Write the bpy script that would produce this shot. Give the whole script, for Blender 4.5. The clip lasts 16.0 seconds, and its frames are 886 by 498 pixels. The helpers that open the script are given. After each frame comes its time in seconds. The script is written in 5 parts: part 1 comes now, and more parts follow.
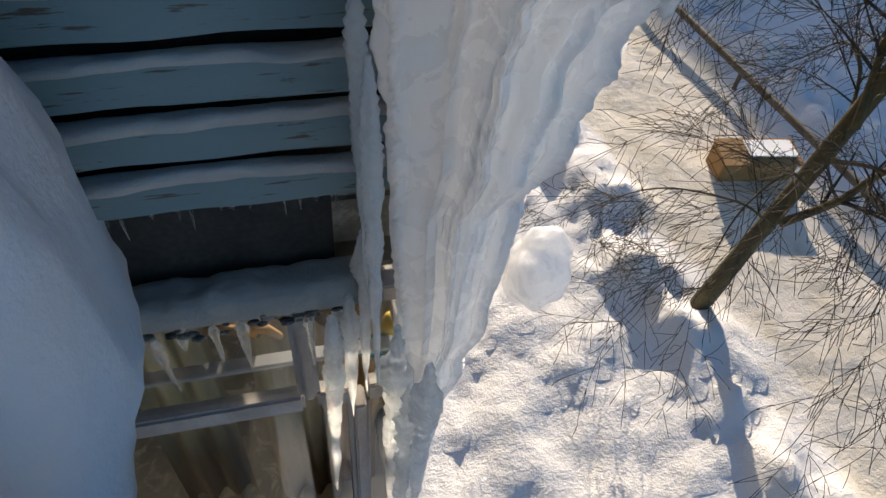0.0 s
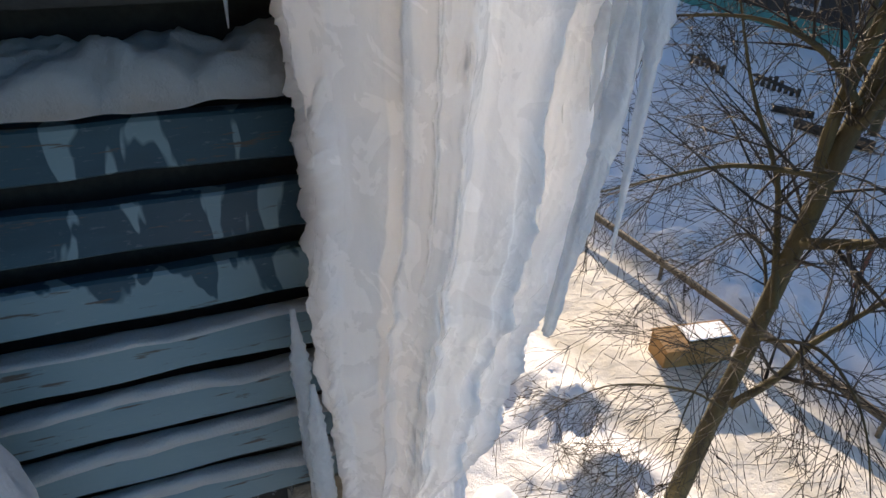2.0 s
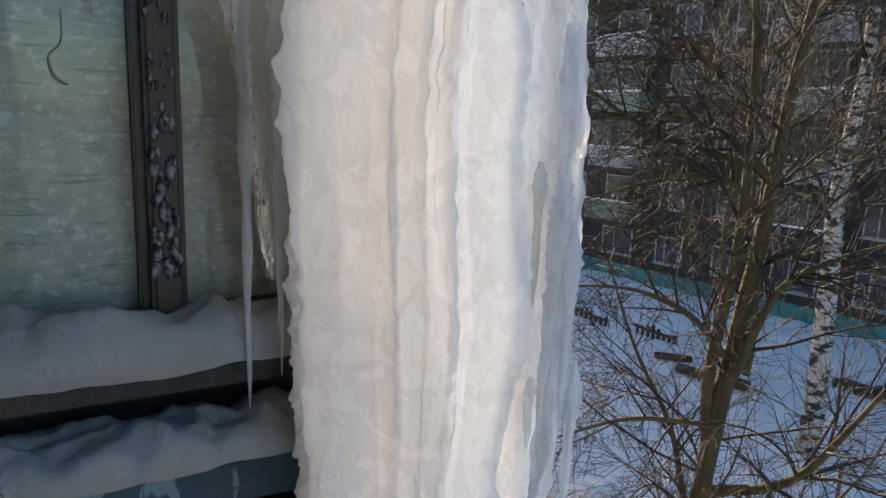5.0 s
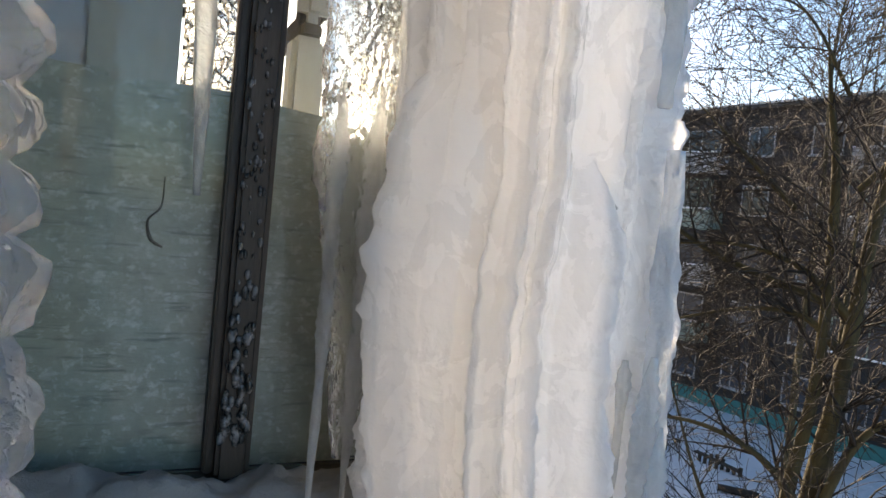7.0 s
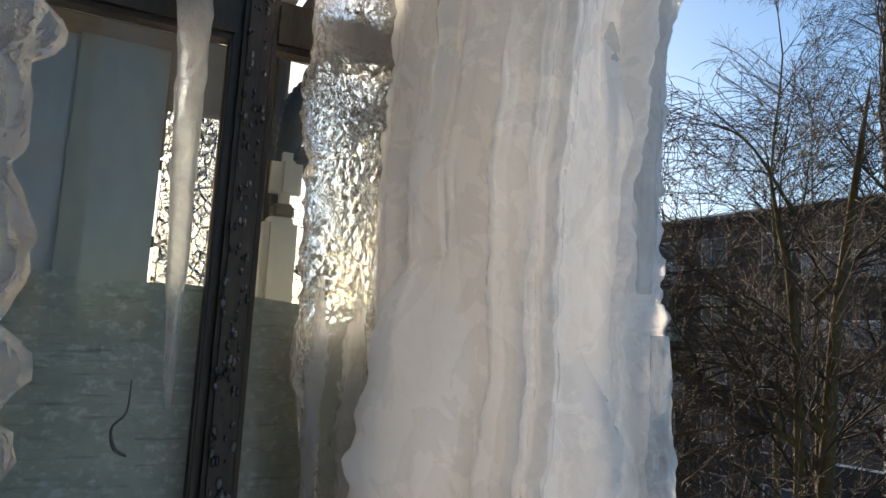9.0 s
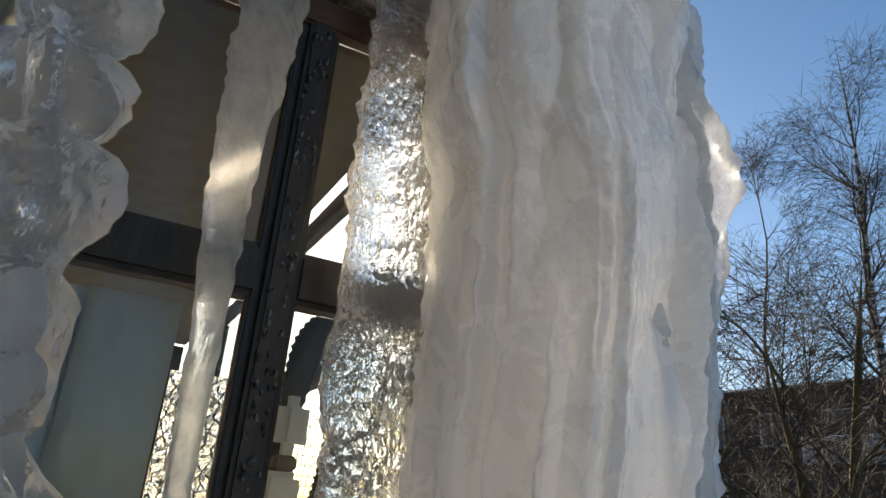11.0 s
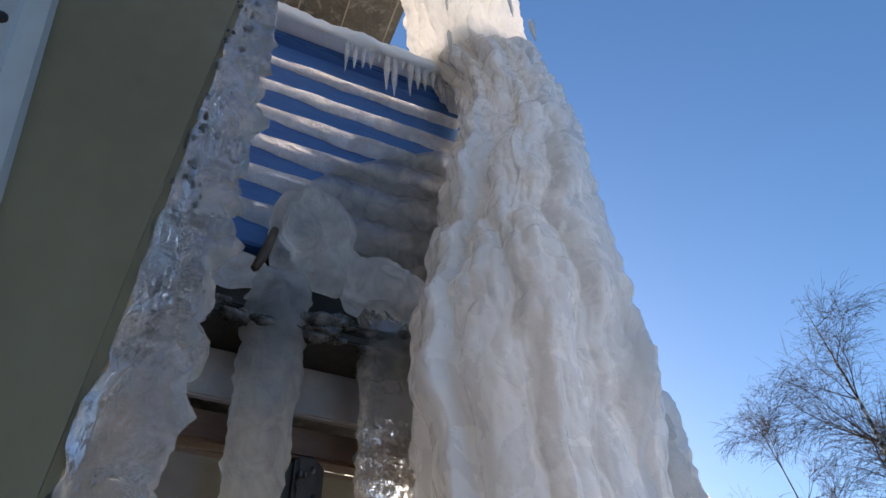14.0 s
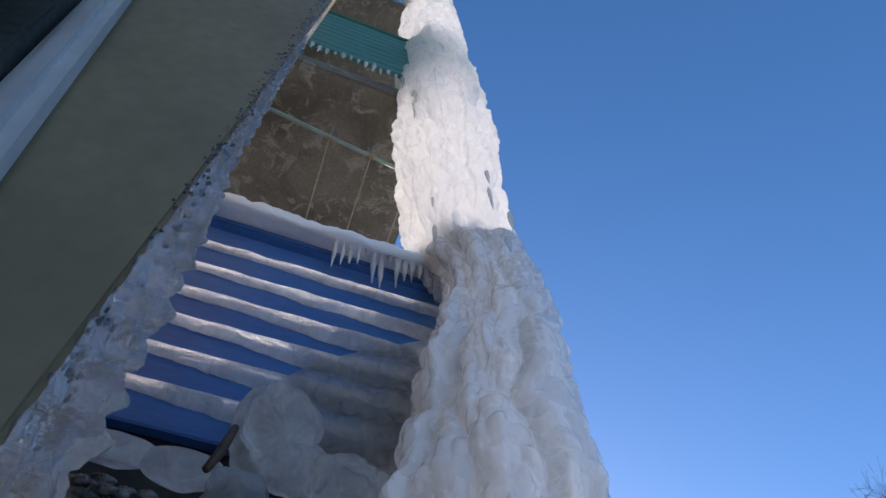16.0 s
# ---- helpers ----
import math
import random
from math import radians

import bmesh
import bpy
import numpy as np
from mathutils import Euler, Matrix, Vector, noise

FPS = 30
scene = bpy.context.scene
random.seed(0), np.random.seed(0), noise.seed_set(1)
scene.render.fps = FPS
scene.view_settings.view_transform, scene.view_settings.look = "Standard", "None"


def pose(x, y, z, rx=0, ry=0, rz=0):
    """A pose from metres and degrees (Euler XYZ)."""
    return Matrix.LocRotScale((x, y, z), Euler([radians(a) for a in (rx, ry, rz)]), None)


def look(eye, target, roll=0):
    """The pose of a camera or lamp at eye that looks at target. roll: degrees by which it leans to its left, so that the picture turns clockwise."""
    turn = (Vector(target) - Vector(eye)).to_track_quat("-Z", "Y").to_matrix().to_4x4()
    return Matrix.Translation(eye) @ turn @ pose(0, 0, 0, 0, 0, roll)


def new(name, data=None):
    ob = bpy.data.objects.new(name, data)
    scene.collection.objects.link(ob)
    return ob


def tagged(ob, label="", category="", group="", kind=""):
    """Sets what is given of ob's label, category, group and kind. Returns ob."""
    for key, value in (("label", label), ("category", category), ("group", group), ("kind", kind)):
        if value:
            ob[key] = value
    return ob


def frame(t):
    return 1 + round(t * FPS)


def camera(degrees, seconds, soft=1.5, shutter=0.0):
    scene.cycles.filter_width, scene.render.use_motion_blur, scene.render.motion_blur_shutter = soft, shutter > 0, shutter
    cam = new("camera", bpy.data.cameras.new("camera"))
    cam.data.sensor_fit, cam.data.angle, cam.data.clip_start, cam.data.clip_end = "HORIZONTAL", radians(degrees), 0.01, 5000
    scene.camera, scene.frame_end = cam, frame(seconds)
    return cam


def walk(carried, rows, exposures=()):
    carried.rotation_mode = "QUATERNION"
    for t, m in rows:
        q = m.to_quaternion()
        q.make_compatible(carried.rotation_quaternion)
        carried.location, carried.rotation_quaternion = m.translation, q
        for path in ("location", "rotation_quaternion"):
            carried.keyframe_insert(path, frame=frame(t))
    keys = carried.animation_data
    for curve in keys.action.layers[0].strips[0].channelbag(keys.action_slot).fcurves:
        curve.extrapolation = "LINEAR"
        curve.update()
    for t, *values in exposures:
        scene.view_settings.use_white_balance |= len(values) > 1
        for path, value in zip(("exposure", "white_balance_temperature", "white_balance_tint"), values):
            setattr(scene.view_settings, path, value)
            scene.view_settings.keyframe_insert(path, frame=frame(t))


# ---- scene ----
cam = camera(65.6, 16.0)
PATH = [
    (0.0, (0.1548, 0.2518, 7.3502), (0.6645, 1.7986, 5.4308), 6.7),
    (0.5, (0.1724, 0.1876, 7.4685), (0.7967, 1.7998, 5.6385), 10.1),
    (1.0, (0.1712, 0.209, 7.4672), (0.8974, 1.9672, 5.8185), 6.9),
    (1.5, (0.1674, 0.2165, 7.5037), (0.9779, 2.0843, 6.0223), 4.1),
    (2.0, (0.1611, 0.2215, 7.5327), (0.9553, 2.2051, 6.1998), 1.9),
    (2.5, (0.1611, 0.2316, 7.5553), (1.0497, 2.2202, 6.2955), 3.3),
    (3.0, (0.1422, 0.214, 7.6145), (1.1453, 2.2957, 6.6139), 2.6),
    (3.5, (0.0806, 0.1448, 7.695), (1.1592, 2.3234, 7.0431), 3.8),
    (4.0, (0.0428, 0.0831, 7.7038), (1.3102, 2.1887, 7.1576), 1.6),
    (4.2, (0.0302, 0.0768, 7.7064), (1.3266, 2.1673, 7.174), 0.7),
    (6.3, (-0.0088, 0.1435, 7.8096), (1.027, 2.4191, 7.5188), 5.3),
    (6.5, (-0.0076, 0.1473, 7.8171), (1.0232, 2.4329, 7.5918), 5.1),
    (7.0, (-0.0113, 0.141, 7.8461), (1.0232, 2.4329, 7.7215), 5.7),
    (7.5, (-0.0151, 0.1511, 7.8586), (1.0245, 2.4442, 7.8486), 5.0),
    (8.0, (-0.0189, 0.1498, 7.8851), (0.9842, 2.4518, 8.0525), 4.7),
    (8.2, (-0.0201, 0.1548, 7.8951), (0.9956, 2.448, 8.1078), 4.2),
    (10.3, (-0.0516, 0.2102, 8.0273), (1.1416, 2.3373, 8.6516), 2.0),
    (10.5, (-0.0541, 0.2304, 8.0462), (1.0799, 2.3586, 8.7686), 2.7),
    (11.0, (-0.0604, 0.2354, 8.0789), (0.9779, 2.341, 8.9838), 5.0),
    (11.5, (-0.0654, 0.2341, 8.1104), (0.9653, 2.2441, 9.223), 3.4),
    (12.0, (-0.0717, 0.2253, 8.1355), (0.8382, 2.1522, 9.4747), 1.7),
    (12.5, (-0.0793, 0.2165, 8.1695), (0.8055, 2.0591, 9.6383), 2.8),
    (13.0, (-0.0906, 0.2002, 8.1884), (0.7879, 1.9446, 9.7767), 1.3),
    (13.5, (-0.1057, 0.1674, 8.2136), (0.7388, 1.8086, 9.924), -1.1),
    (14.0, (-0.0856, 0.1548, 8.2173), (0.6885, 1.7268, 10.0247), -3.2),
    (14.5, (-0.0592, 0.1498, 8.2324), (0.6431, 1.5745, 10.1858), -4.9),
    (15.0, (-0.0378, 0.1423, 8.2274), (0.6155, 1.4688, 10.2651), -4.7),
    (15.5, (-0.0214, 0.136, 8.2287), (0.5513, 1.2624, 10.406), -4.8),
    (16.0, (0.0164, 0.1297, 8.2199), (0.4997, 1.2108, 10.4425), -3.8),
]
walk(cam, [(t, look(eye, target, roll)) for t, eye, target, roll in PATH],
     exposures=[(0, 0.45, 8500, 14), (2, 0.95, 9000, 17), (4, 1.22, 9600, 17), (7, 1.06, 9600, 17), (10.5, 0.2, 9500, 14), (12.5, 0.55, 9100, 16), (13.5, 0.72, 8900, 18), (14.5, 0.6, 7900, 20), (16, 0.55, 7200, 20)])

# ---- world, sun, exposure ----
SUN_AZ, SUN_EL = radians(16.7), radians(17.2)
world = bpy.data.worlds.new("winter_sky")
scene.world = world
world.use_nodes = True
wn = world.node_tree
sky = wn.nodes.new("ShaderNodeTexSky")
sky.sky_type = "NISHITA"
sky.sun_disc = False
sky.sun_elevation, sky.sun_rotation = SUN_EL, SUN_AZ
sky.altitude, sky.air_density, sky.dust_density, sky.ozone_density = 200, 1.0, 0.8, 5.0
deep = wn.nodes.new("ShaderNodeHueSaturation")
deep.inputs["Saturation"].default_value = 1.14
wn.links.new(sky.outputs[0], deep.inputs["Color"])
wn.links.new(deep.outputs[0], wn.nodes["Background"].inputs[0])
wn.nodes["Background"].inputs[1].default_value = 0.19
sun = new("sun", bpy.data.lights.new("sun", "SUN"))
sun.data.energy, sun.data.angle, sun.data.color = 5.0, radians(0.53), (1.0, 0.955, 0.885)
to_sun = Vector((math.sin(SUN_AZ) * math.cos(SUN_EL), math.cos(SUN_AZ) * math.cos(SUN_EL), math.sin(SUN_EL)))
sun.matrix_world = look(to_sun * 60, (0, 0, 0))


# ---- materials ----
class Mat:
    """A small wrapper round a node material with a Principled shader."""

    def __init__(self, name, color, rough=0.6, metal=0.0):
        self.m = bpy.data.materials.new(name)
        self.m.use_nodes = True
        self.t = self.m.node_tree
        self.b = self.t.nodes["Principled BSDF"]
        self.b.inputs["Base Color"].default_value = (*color, 1)
        self.b.inputs["Roughness"].default_value = rough
        self.b.inputs["Metallic"].default_value = metal
        self.co = self.t.nodes.new("ShaderNodeTexCoord").outputs["Object"]
        self.geo = self.t.nodes.new("ShaderNodeNewGeometry")

    def node(self, kind, **inputs):
        n = self.t.nodes.new(kind)
        for k, v in inputs.items():
            key = k.replace("_", " ")
            if isinstance(v, bpy.types.NodeSocket):
                self.t.links.new(v, n.inputs[key])
            else:
                n.inputs[key].default_value = v
        return n

    def coords(self, sx=1, sy=1, sz=1, world_space=True):
        n = self.t.nodes.new("ShaderNodeMapping")
        self.t.links.new(self.geo.outputs["Position"] if world_space else self.co, n.inputs[0])
        n.inputs["Scale"].default_value = (sx, sy, sz)
        return n.outputs[0]

    def noise(self, scale, stretch=(1, 1, 1), detail=4, rough=0.55, distort=0.0):
        n = self.node("ShaderNodeTexNoise", Vector=self.coords(*stretch), Scale=scale, Detail=detail, Roughness=rough, Distortion=distort)
        return n.outputs["Fac"]

    def ramp(self, fac, lo, hi, a=0.0, b=1.0):
        n = self.node("ShaderNodeMapRange", Value=fac)
        n.inputs[1].default_value, n.inputs[2].default_value, n.inputs[3].default_value, n.inputs[4].default_value = lo, hi, a, b
        return n.outputs[0]

    def mix(self, fac, a, b):
        n = self.t.nodes.new("ShaderNodeMix")
        n.data_type = "RGBA"
        self.t.links.new(fac, n.inputs[0])
        for i, v in ((6, a), (7, b)):
            if isinstance(v, bpy.types.NodeSocket):
                self.t.links.new(v, n.inputs[i])
            else:
                n.inputs[i].default_value = (*v, 1)
        return n.outputs[2]

    def color(self, sock):
        self.t.links.new(sock, self.b.inputs["Base Color"])
        return self

    def rough(self, sock):
        self.t.links.new(sock, self.b.inputs["Roughness"])
        return self

    def bump(self, *layers):
        prev = None
        for fac, strength, dist in layers:
            n = self.node("ShaderNodeBump", Height=fac, Strength=strength, Distance=dist)
            if prev:
                self.t.links.new(prev, n.inputs["Normal"])
            prev = n.outputs[0]
        self.t.links.new(prev, self.b.inputs["Normal"])
        return self

    def set(self, **kw):
        for k, v in kw.items():
            self.b.inputs[k.replace("_", " ")].default_value = v
        return self


def two_tone(name, a, b, scale, rough=0.7, stretch=(1, 1, 1), bump=0.3, dist=0.004, lo=0.35, hi=0.65, fine=40.0):
    q = Mat(name, a, rough)
    big, small = q.noise(scale, stretch), q.noise(scale * fine / 4, stretch, 3)
    c = q.mix(q.ramp(big, lo, hi), a, b)
    c = q.mix(q.ramp(small, 0.3, 0.75, 0, 0.35), c, tuple(v * 0.6 for v in a))
    q.color(c).rough(q.ramp(small, 0.2, 0.8, rough - 0.12, min(1, rough + 0.12)))
    q.bump((big, bump, dist), (small, bump, dist * 0.4))
    return q.m


def let_through(q, share, tint):
    """Mixes light that passes straight through the body into the shader."""
    thru = q.t.nodes.new("ShaderNodeBsdfTranslucent")
    thru.inputs[0].default_value = (*tint, 1)
    q.t.links.new(q.b.inputs["Normal"].links[0].from_socket, thru.inputs["Normal"])
    both = q.t.nodes.new("ShaderNodeMixShader")
    if isinstance(share, bpy.types.NodeSocket):
        q.t.links.new(share, both.inputs[0])
    else:
        both.inputs[0].default_value = share
    q.t.links.new(q.b.outputs[0], both.inputs[1])
    q.t.links.new(thru.outputs[0], both.inputs[2])
    q.t.links.new(both.outputs[0], q.t.nodes["Material Output"].inputs[0])


def milky_ice():
    """Milky fluted ice; its translucent share drops with height, which dims the upper mass."""
    q = Mat("milky_ice", (0.78, 0.82, 0.83), 0.16)
    streak = q.noise(9, (1, 1, 0.12), 4, 0.55, 0.4)
    cloud = q.noise(3.0, (1, 1, 0.5), 3)
    ripple = q.noise(60, (1, 1, 0.8), 3, 0.5)
    pit = q.noise(16, (1, 1, 0.75), 5, 0.6, 0.8)
    frost = q.noise(190, (1, 1, 1), 3, 0.6)
    c = q.mix(q.ramp(streak, 0.38, 0.6), (0.92, 0.925, 0.925), (0.975, 0.975, 0.975))
    c = q.mix(q.ramp(cloud, 0.4, 0.7), c, (0.965, 0.945, 0.95))
    q.color(c).rough(q.ramp(pit, 0.3, 0.7, 0.10, 0.42))
    q.bump((pit, 0.45, 0.006), (ripple, 0.8, 0.0030), (frost, 0.4, 0.0009))
    q.t.links.new(q.b.inputs["Normal"].links[0].from_socket, q.b.inputs["Coat Normal"])
    q.set(Transmission_Weight=0.10, Subsurface_Weight=0.85, Subsurface_Radius=(1.0, 1.0, 0.97), Subsurface_Scale=0.035, Coat_Weight=0.55, Coat_Roughness=0.14, Coat_IOR=1.31, IOR=1.31, Specular_IOR_Level=0.6)
    sep = q.node("ShaderNodeSeparateXYZ", Vector=q.geo.outputs["Position"])
    grade = q.node("ShaderNodeMath")
    grade.operation = "MULTIPLY"
    q.t.links.new(q.ramp(streak, 0.35, 0.65, 0.20, 0.48), grade.inputs[0])
    # share falls between z 8 and 9, so the upper column renders darker
    q.t.links.new(q.ramp(sep.outputs[2], 8.0, 9.0, 1.0, 0.4), grade.inputs[1])
    let_through(q, grade.outputs[0], (0.93, 0.95, 0.975))
    return q.m


def thin_ice():
    """Thinner white ice that lets the sun shine through it."""
    q = Mat("thin_white_ice", (0.95, 0.96, 0.96), 0.3)
    pit = q.noise(18, (1, 1, 0.5), 5, 0.6, 0.8)
    q.rough(q.ramp(pit, 0.3, 0.7, 0.12, 0.4)).bump((pit, 0.6, 0.012))
    q.set(Coat_Weight=0.3, Coat_IOR=1.31, IOR=1.31)
    let_through(q, 0.6, (0.97, 0.97, 0.96))
    return q.m


def clear_ice(name, cloudy, rough, tint=(0.92, 0.96, 0.97), thru=0.0, fine=0.3):
    q = Mat(name, tint, rough)
    pit = q.noise(26, (1, 1, 0.7), 4, 0.6, 0.6)
    lump = q.noise(70, (1, 1, 1.4), 2)
    bubble = q.node("ShaderNodeTexVoronoi", Vector=q.coords(1, 1, 0.6), Scale=120.0).outputs[0]
    q.rough(q.ramp(pit, 0.35, 0.7, rough * 0.5, rough * 2.2))
    q.bump((pit, 0.8, 0.010), (lump, 0.6, 0.003), (bubble, fine, 0.004))
    q.set(Transmission_Weight=1.0 - cloudy, IOR=1.31, Subsurface_Weight=min(1.0, cloudy * 1.2), Subsurface_Radius=(0.9, 1.0, 1.0), Subsurface_Scale=0.04)
    if thru:
        let_through(q, q.ramp(pit, 0.3, 0.7, thru * 0.6, min(1.0, thru * 1.4)), (0.96, 0.97, 0.97))
    return q.m


def snow(name, tint=(0.86, 0.88, 0.91), scale=9.0, dist=0.02):
    q = Mat(name, tint, 0.75)
    a, b = q.noise(scale, (1, 1, 1), 5, 0.6), q.noise(scale * 14, (1, 1, 1), 3)
    q.color(q.mix(q.ramp(a, 0.3, 0.7), tuple(v * 0.93 for v in tint), tint))
    q.bump((a, 0.5, dist), (b, 0.45, dist * 0.12))
    q.set(Subsurface_Weight=0.35, Subsurface_Radius=(0.5, 0.6, 0.7), Subsurface_Scale=0.015)
    return q.m


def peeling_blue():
    """Peeling teal over a pale coat; upper slats' shade is painted in by height."""
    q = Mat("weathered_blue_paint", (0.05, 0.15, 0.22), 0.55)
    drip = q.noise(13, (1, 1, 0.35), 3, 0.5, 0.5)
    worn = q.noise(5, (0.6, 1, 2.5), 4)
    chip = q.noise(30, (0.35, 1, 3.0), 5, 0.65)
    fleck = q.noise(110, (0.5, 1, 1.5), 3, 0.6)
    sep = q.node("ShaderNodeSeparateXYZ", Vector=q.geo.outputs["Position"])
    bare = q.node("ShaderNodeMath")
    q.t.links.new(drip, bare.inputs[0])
    # patches come from drip; the height term darkens upper slats for shade under ice
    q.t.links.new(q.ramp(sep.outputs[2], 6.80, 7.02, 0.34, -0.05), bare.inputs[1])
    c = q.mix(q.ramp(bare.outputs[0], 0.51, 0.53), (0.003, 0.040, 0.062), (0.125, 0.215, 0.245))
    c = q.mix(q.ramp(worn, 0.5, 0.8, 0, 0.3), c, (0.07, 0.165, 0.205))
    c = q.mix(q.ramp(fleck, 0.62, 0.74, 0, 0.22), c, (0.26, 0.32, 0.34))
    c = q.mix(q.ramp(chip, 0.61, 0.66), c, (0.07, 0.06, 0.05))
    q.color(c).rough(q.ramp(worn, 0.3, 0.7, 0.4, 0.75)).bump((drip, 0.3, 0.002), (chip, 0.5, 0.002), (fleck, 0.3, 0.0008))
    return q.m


def board_mat():
    """Grey-green fibre board with pale flakes and fine level streaks."""
    q = Mat("grey_green_board", (0.36, 0.39, 0.34), 0.85)
    mottle = q.noise(26, (1, 1, 1), 5, 0.7)
    flake = q.noise(75, (1, 1, 1.3), 4, 0.65)
    streak = q.noise(120, (0.10, 1, 1), 3, 0.6)
    big = q.noise(4, (1, 1, 1), 3)
    c = q.mix(q.ramp(mottle, 0.3, 0.7), (0.34, 0.335, 0.265), (0.48, 0.465, 0.385))
    c = q.mix(q.ramp(flake, 0.52, 0.66, 0, 0.8), c, (0.62, 0.61, 0.55))
    c = q.mix(q.ramp(streak, 0.57, 0.70, 0, 0.65), c, (0.16, 0.175, 0.145))
    c = q.mix(q.ramp(big, 0.5, 0.75, 0, 0.5), c, (0.33, 0.36, 0.30))
    q.color(c).bump((mottle, 0.5, 0.003), (streak, 0.4, 0.001), (flake, 0.4, 0.001))
    return q.m


def concrete_mat():
    """Wet-stained concrete with crusts of old limewash."""
    q = Mat("stained_concrete", (0.2, 0.19, 0.16), 0.9)
    big = q.noise(2.6, (1, 1, 1), 6, 0.66, 0.5)
    crust = q.noise(9, (1, 1, 1), 7, 0.7, 1.0)
    fine = q.noise(70, (1, 1, 1), 4, 0.65)
    c = q.mix(q.ramp(big, 0.35, 0.65), (0.12, 0.11, 0.085), (0.27, 0.255, 0.21))
    c = q.mix(q.ramp(crust, 0.53, 0.60, 0, 0.8), c, (0.40, 0.385, 0.33))
    c = q.mix(q.ramp(fine, 0.3, 0.7, 0.45, 0.0), c, (0.07, 0.062, 0.05))
    q.color(c).bump((crust, 0.6, 0.010), (fine, 0.5, 0.002))
    return q.m


def ground_mat():
    """Snow with a trodden, sandy path that runs aslant of the y axis."""
    q = Mat("yard_snow", (0.85, 0.87, 0.9), 0.8)
    sep = q.node("ShaderNodeSeparateXYZ", Vector=q.geo.outputs["Position"])
    wob = q.noise(0.9, (1, 1, 0), 4)
    off = q.ramp(wob, 0.2, 0.8, -0.55, 0.55)
    xx = q.node("ShaderNodeMath")
    slant = q.node("ShaderNodeMath")
    slant.operation = "MULTIPLY_ADD"
    slant.inputs[1].default_value, slant.inputs[2].default_value = 0.125, -0.69
    q.t.links.new(sep.outputs[1], slant.inputs[0])
    both = q.node("ShaderNodeMath")
    q.t.links.new(sep.outputs[0], both.inputs[0]), q.t.links.new(slant.outputs[0], both.inputs[1])
    q.t.links.new(both.outputs[0], xx.inputs[0]), q.t.links.new(off, xx.inputs[1])
    inside = q.node("ShaderNodeMath")
    inside.operation = "MULTIPLY"
    q.t.links.new(q.ramp(xx.outputs[0], 5.25, 5.6), inside.inputs[0])
    q.t.links.new(q.ramp(xx.outputs[0], 8.75, 8.4), inside.inputs[1])
    dirt = q.noise(1.6, (1, 0.6, 0), 5, 0.65)
    grit = q.noise(30, (1, 1, 0), 4, 0.7)
    track = q.mix(q.ramp(dirt, 0.42, 0.72), (0.64, 0.61, 0.56), (0.47, 0.43, 0.35))
    track = q.mix(q.ramp(grit, 0.68, 0.8, 0, 0.6), track, (0.30, 0.26, 0.2))
    fresh = q.mix(q.ramp(dirt, 0.5, 0.75), (0.70, 0.71, 0.735), (0.63, 0.64, 0.65))
    q.color(q.mix(inside.outputs[0], fresh, track))
    q.bump((q.noise(5, (1, 1, 1), 6, 0.6), 0.6, 0.07), (q.noise(40, (1, 1, 1), 3), 0.5, 0.01))
    return q.m


def frosted(name, rough, tint=(0.9, 0.95, 0.95), bump=0.0):
    q = Mat(name, tint, rough)
    q.set(Transmission_Weight=1.0, IOR=1.25 if not bump else 1.4)
    if bump:
        v = q.node("ShaderNodeTexVoronoi", Vector=q.coords(1, 1, 0.7), Scale=85.0)
        w = q.noise(60, (1, 1, 0.8), 3, 0.6)
        q.bump((v.outputs[0], bump, 0.02), (w, 0.8, 0.01))
    return q.m


ICE, ICE_CLEAR = milky_ice(), clear_ice("clear_ice", 0.05, 0.03)
ICE_THIN = thin_ice()
ICE_CHAIN = clear_ice("grey_clear_ice", 0.10, 0.045, (0.88, 0.90, 0.915), 0.10, 0.08)
ICE_BAND = clear_ice("streaky_band_ice", 0.12, 0.05, (0.92, 0.94, 0.95), 0.30, 0.10)
ICE_LUMP = clear_ice("white_lump_ice", 0.20, 0.07, (0.97, 0.975, 0.98), 0.65, 0.1)
ICE_DRAPE = clear_ice("drape_ice", 0.25, 0.10, (0.95, 0.965, 0.97), 0.40, 0.1)
ICE_SHEET = clear_ice("sheet_ice", 0.10, 0.06, (0.95, 0.965, 0.97), 0.36, 0.15)
ICE_SPARK = clear_ice("bubbly_clear_ice", 0.06, 0.04, (0.95, 0.97, 0.97), 0.03, 0.9)
ICE_CLOUDY = clear_ice("cloudy_ice", 0.35, 0.09, (0.93, 0.955, 0.965), 0.28, 0.12)
# snow strips on the slats, darkened in colour for the shade there
SNOW_SLAT_SHADED = snow("shaded_slat_snow", (0.40, 0.405, 0.40), 18)
# near ledge snow, its colour lowered to carry the shade of the wall
SNOW_NEAR = snow("shaded_ledge_snow", (0.60, 0.595, 0.61), 12)
# second one: rail, sill and visor snow with its shade put into the grey
SNOW, SNOW_SHADED = snow("ledge_snow"), snow("shaded_grey_snow", (0.28, 0.285, 0.28), 22)
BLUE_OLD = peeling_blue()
BLUE = two_tone("blue_paint", (0.022, 0.115, 0.33), (0.03, 0.15, 0.38), 6, 0.45, (0.4, 1, 3), 0.2, 0.002)
GREEN = two_tone("green_paint", (0.035, 0.20, 0.15), (0.06, 0.26, 0.20), 5, 0.5, (0.4, 1, 3), 0.2, 0.002)
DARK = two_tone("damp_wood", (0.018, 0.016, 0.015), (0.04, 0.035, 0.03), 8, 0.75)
CONCRETE = concrete_mat()
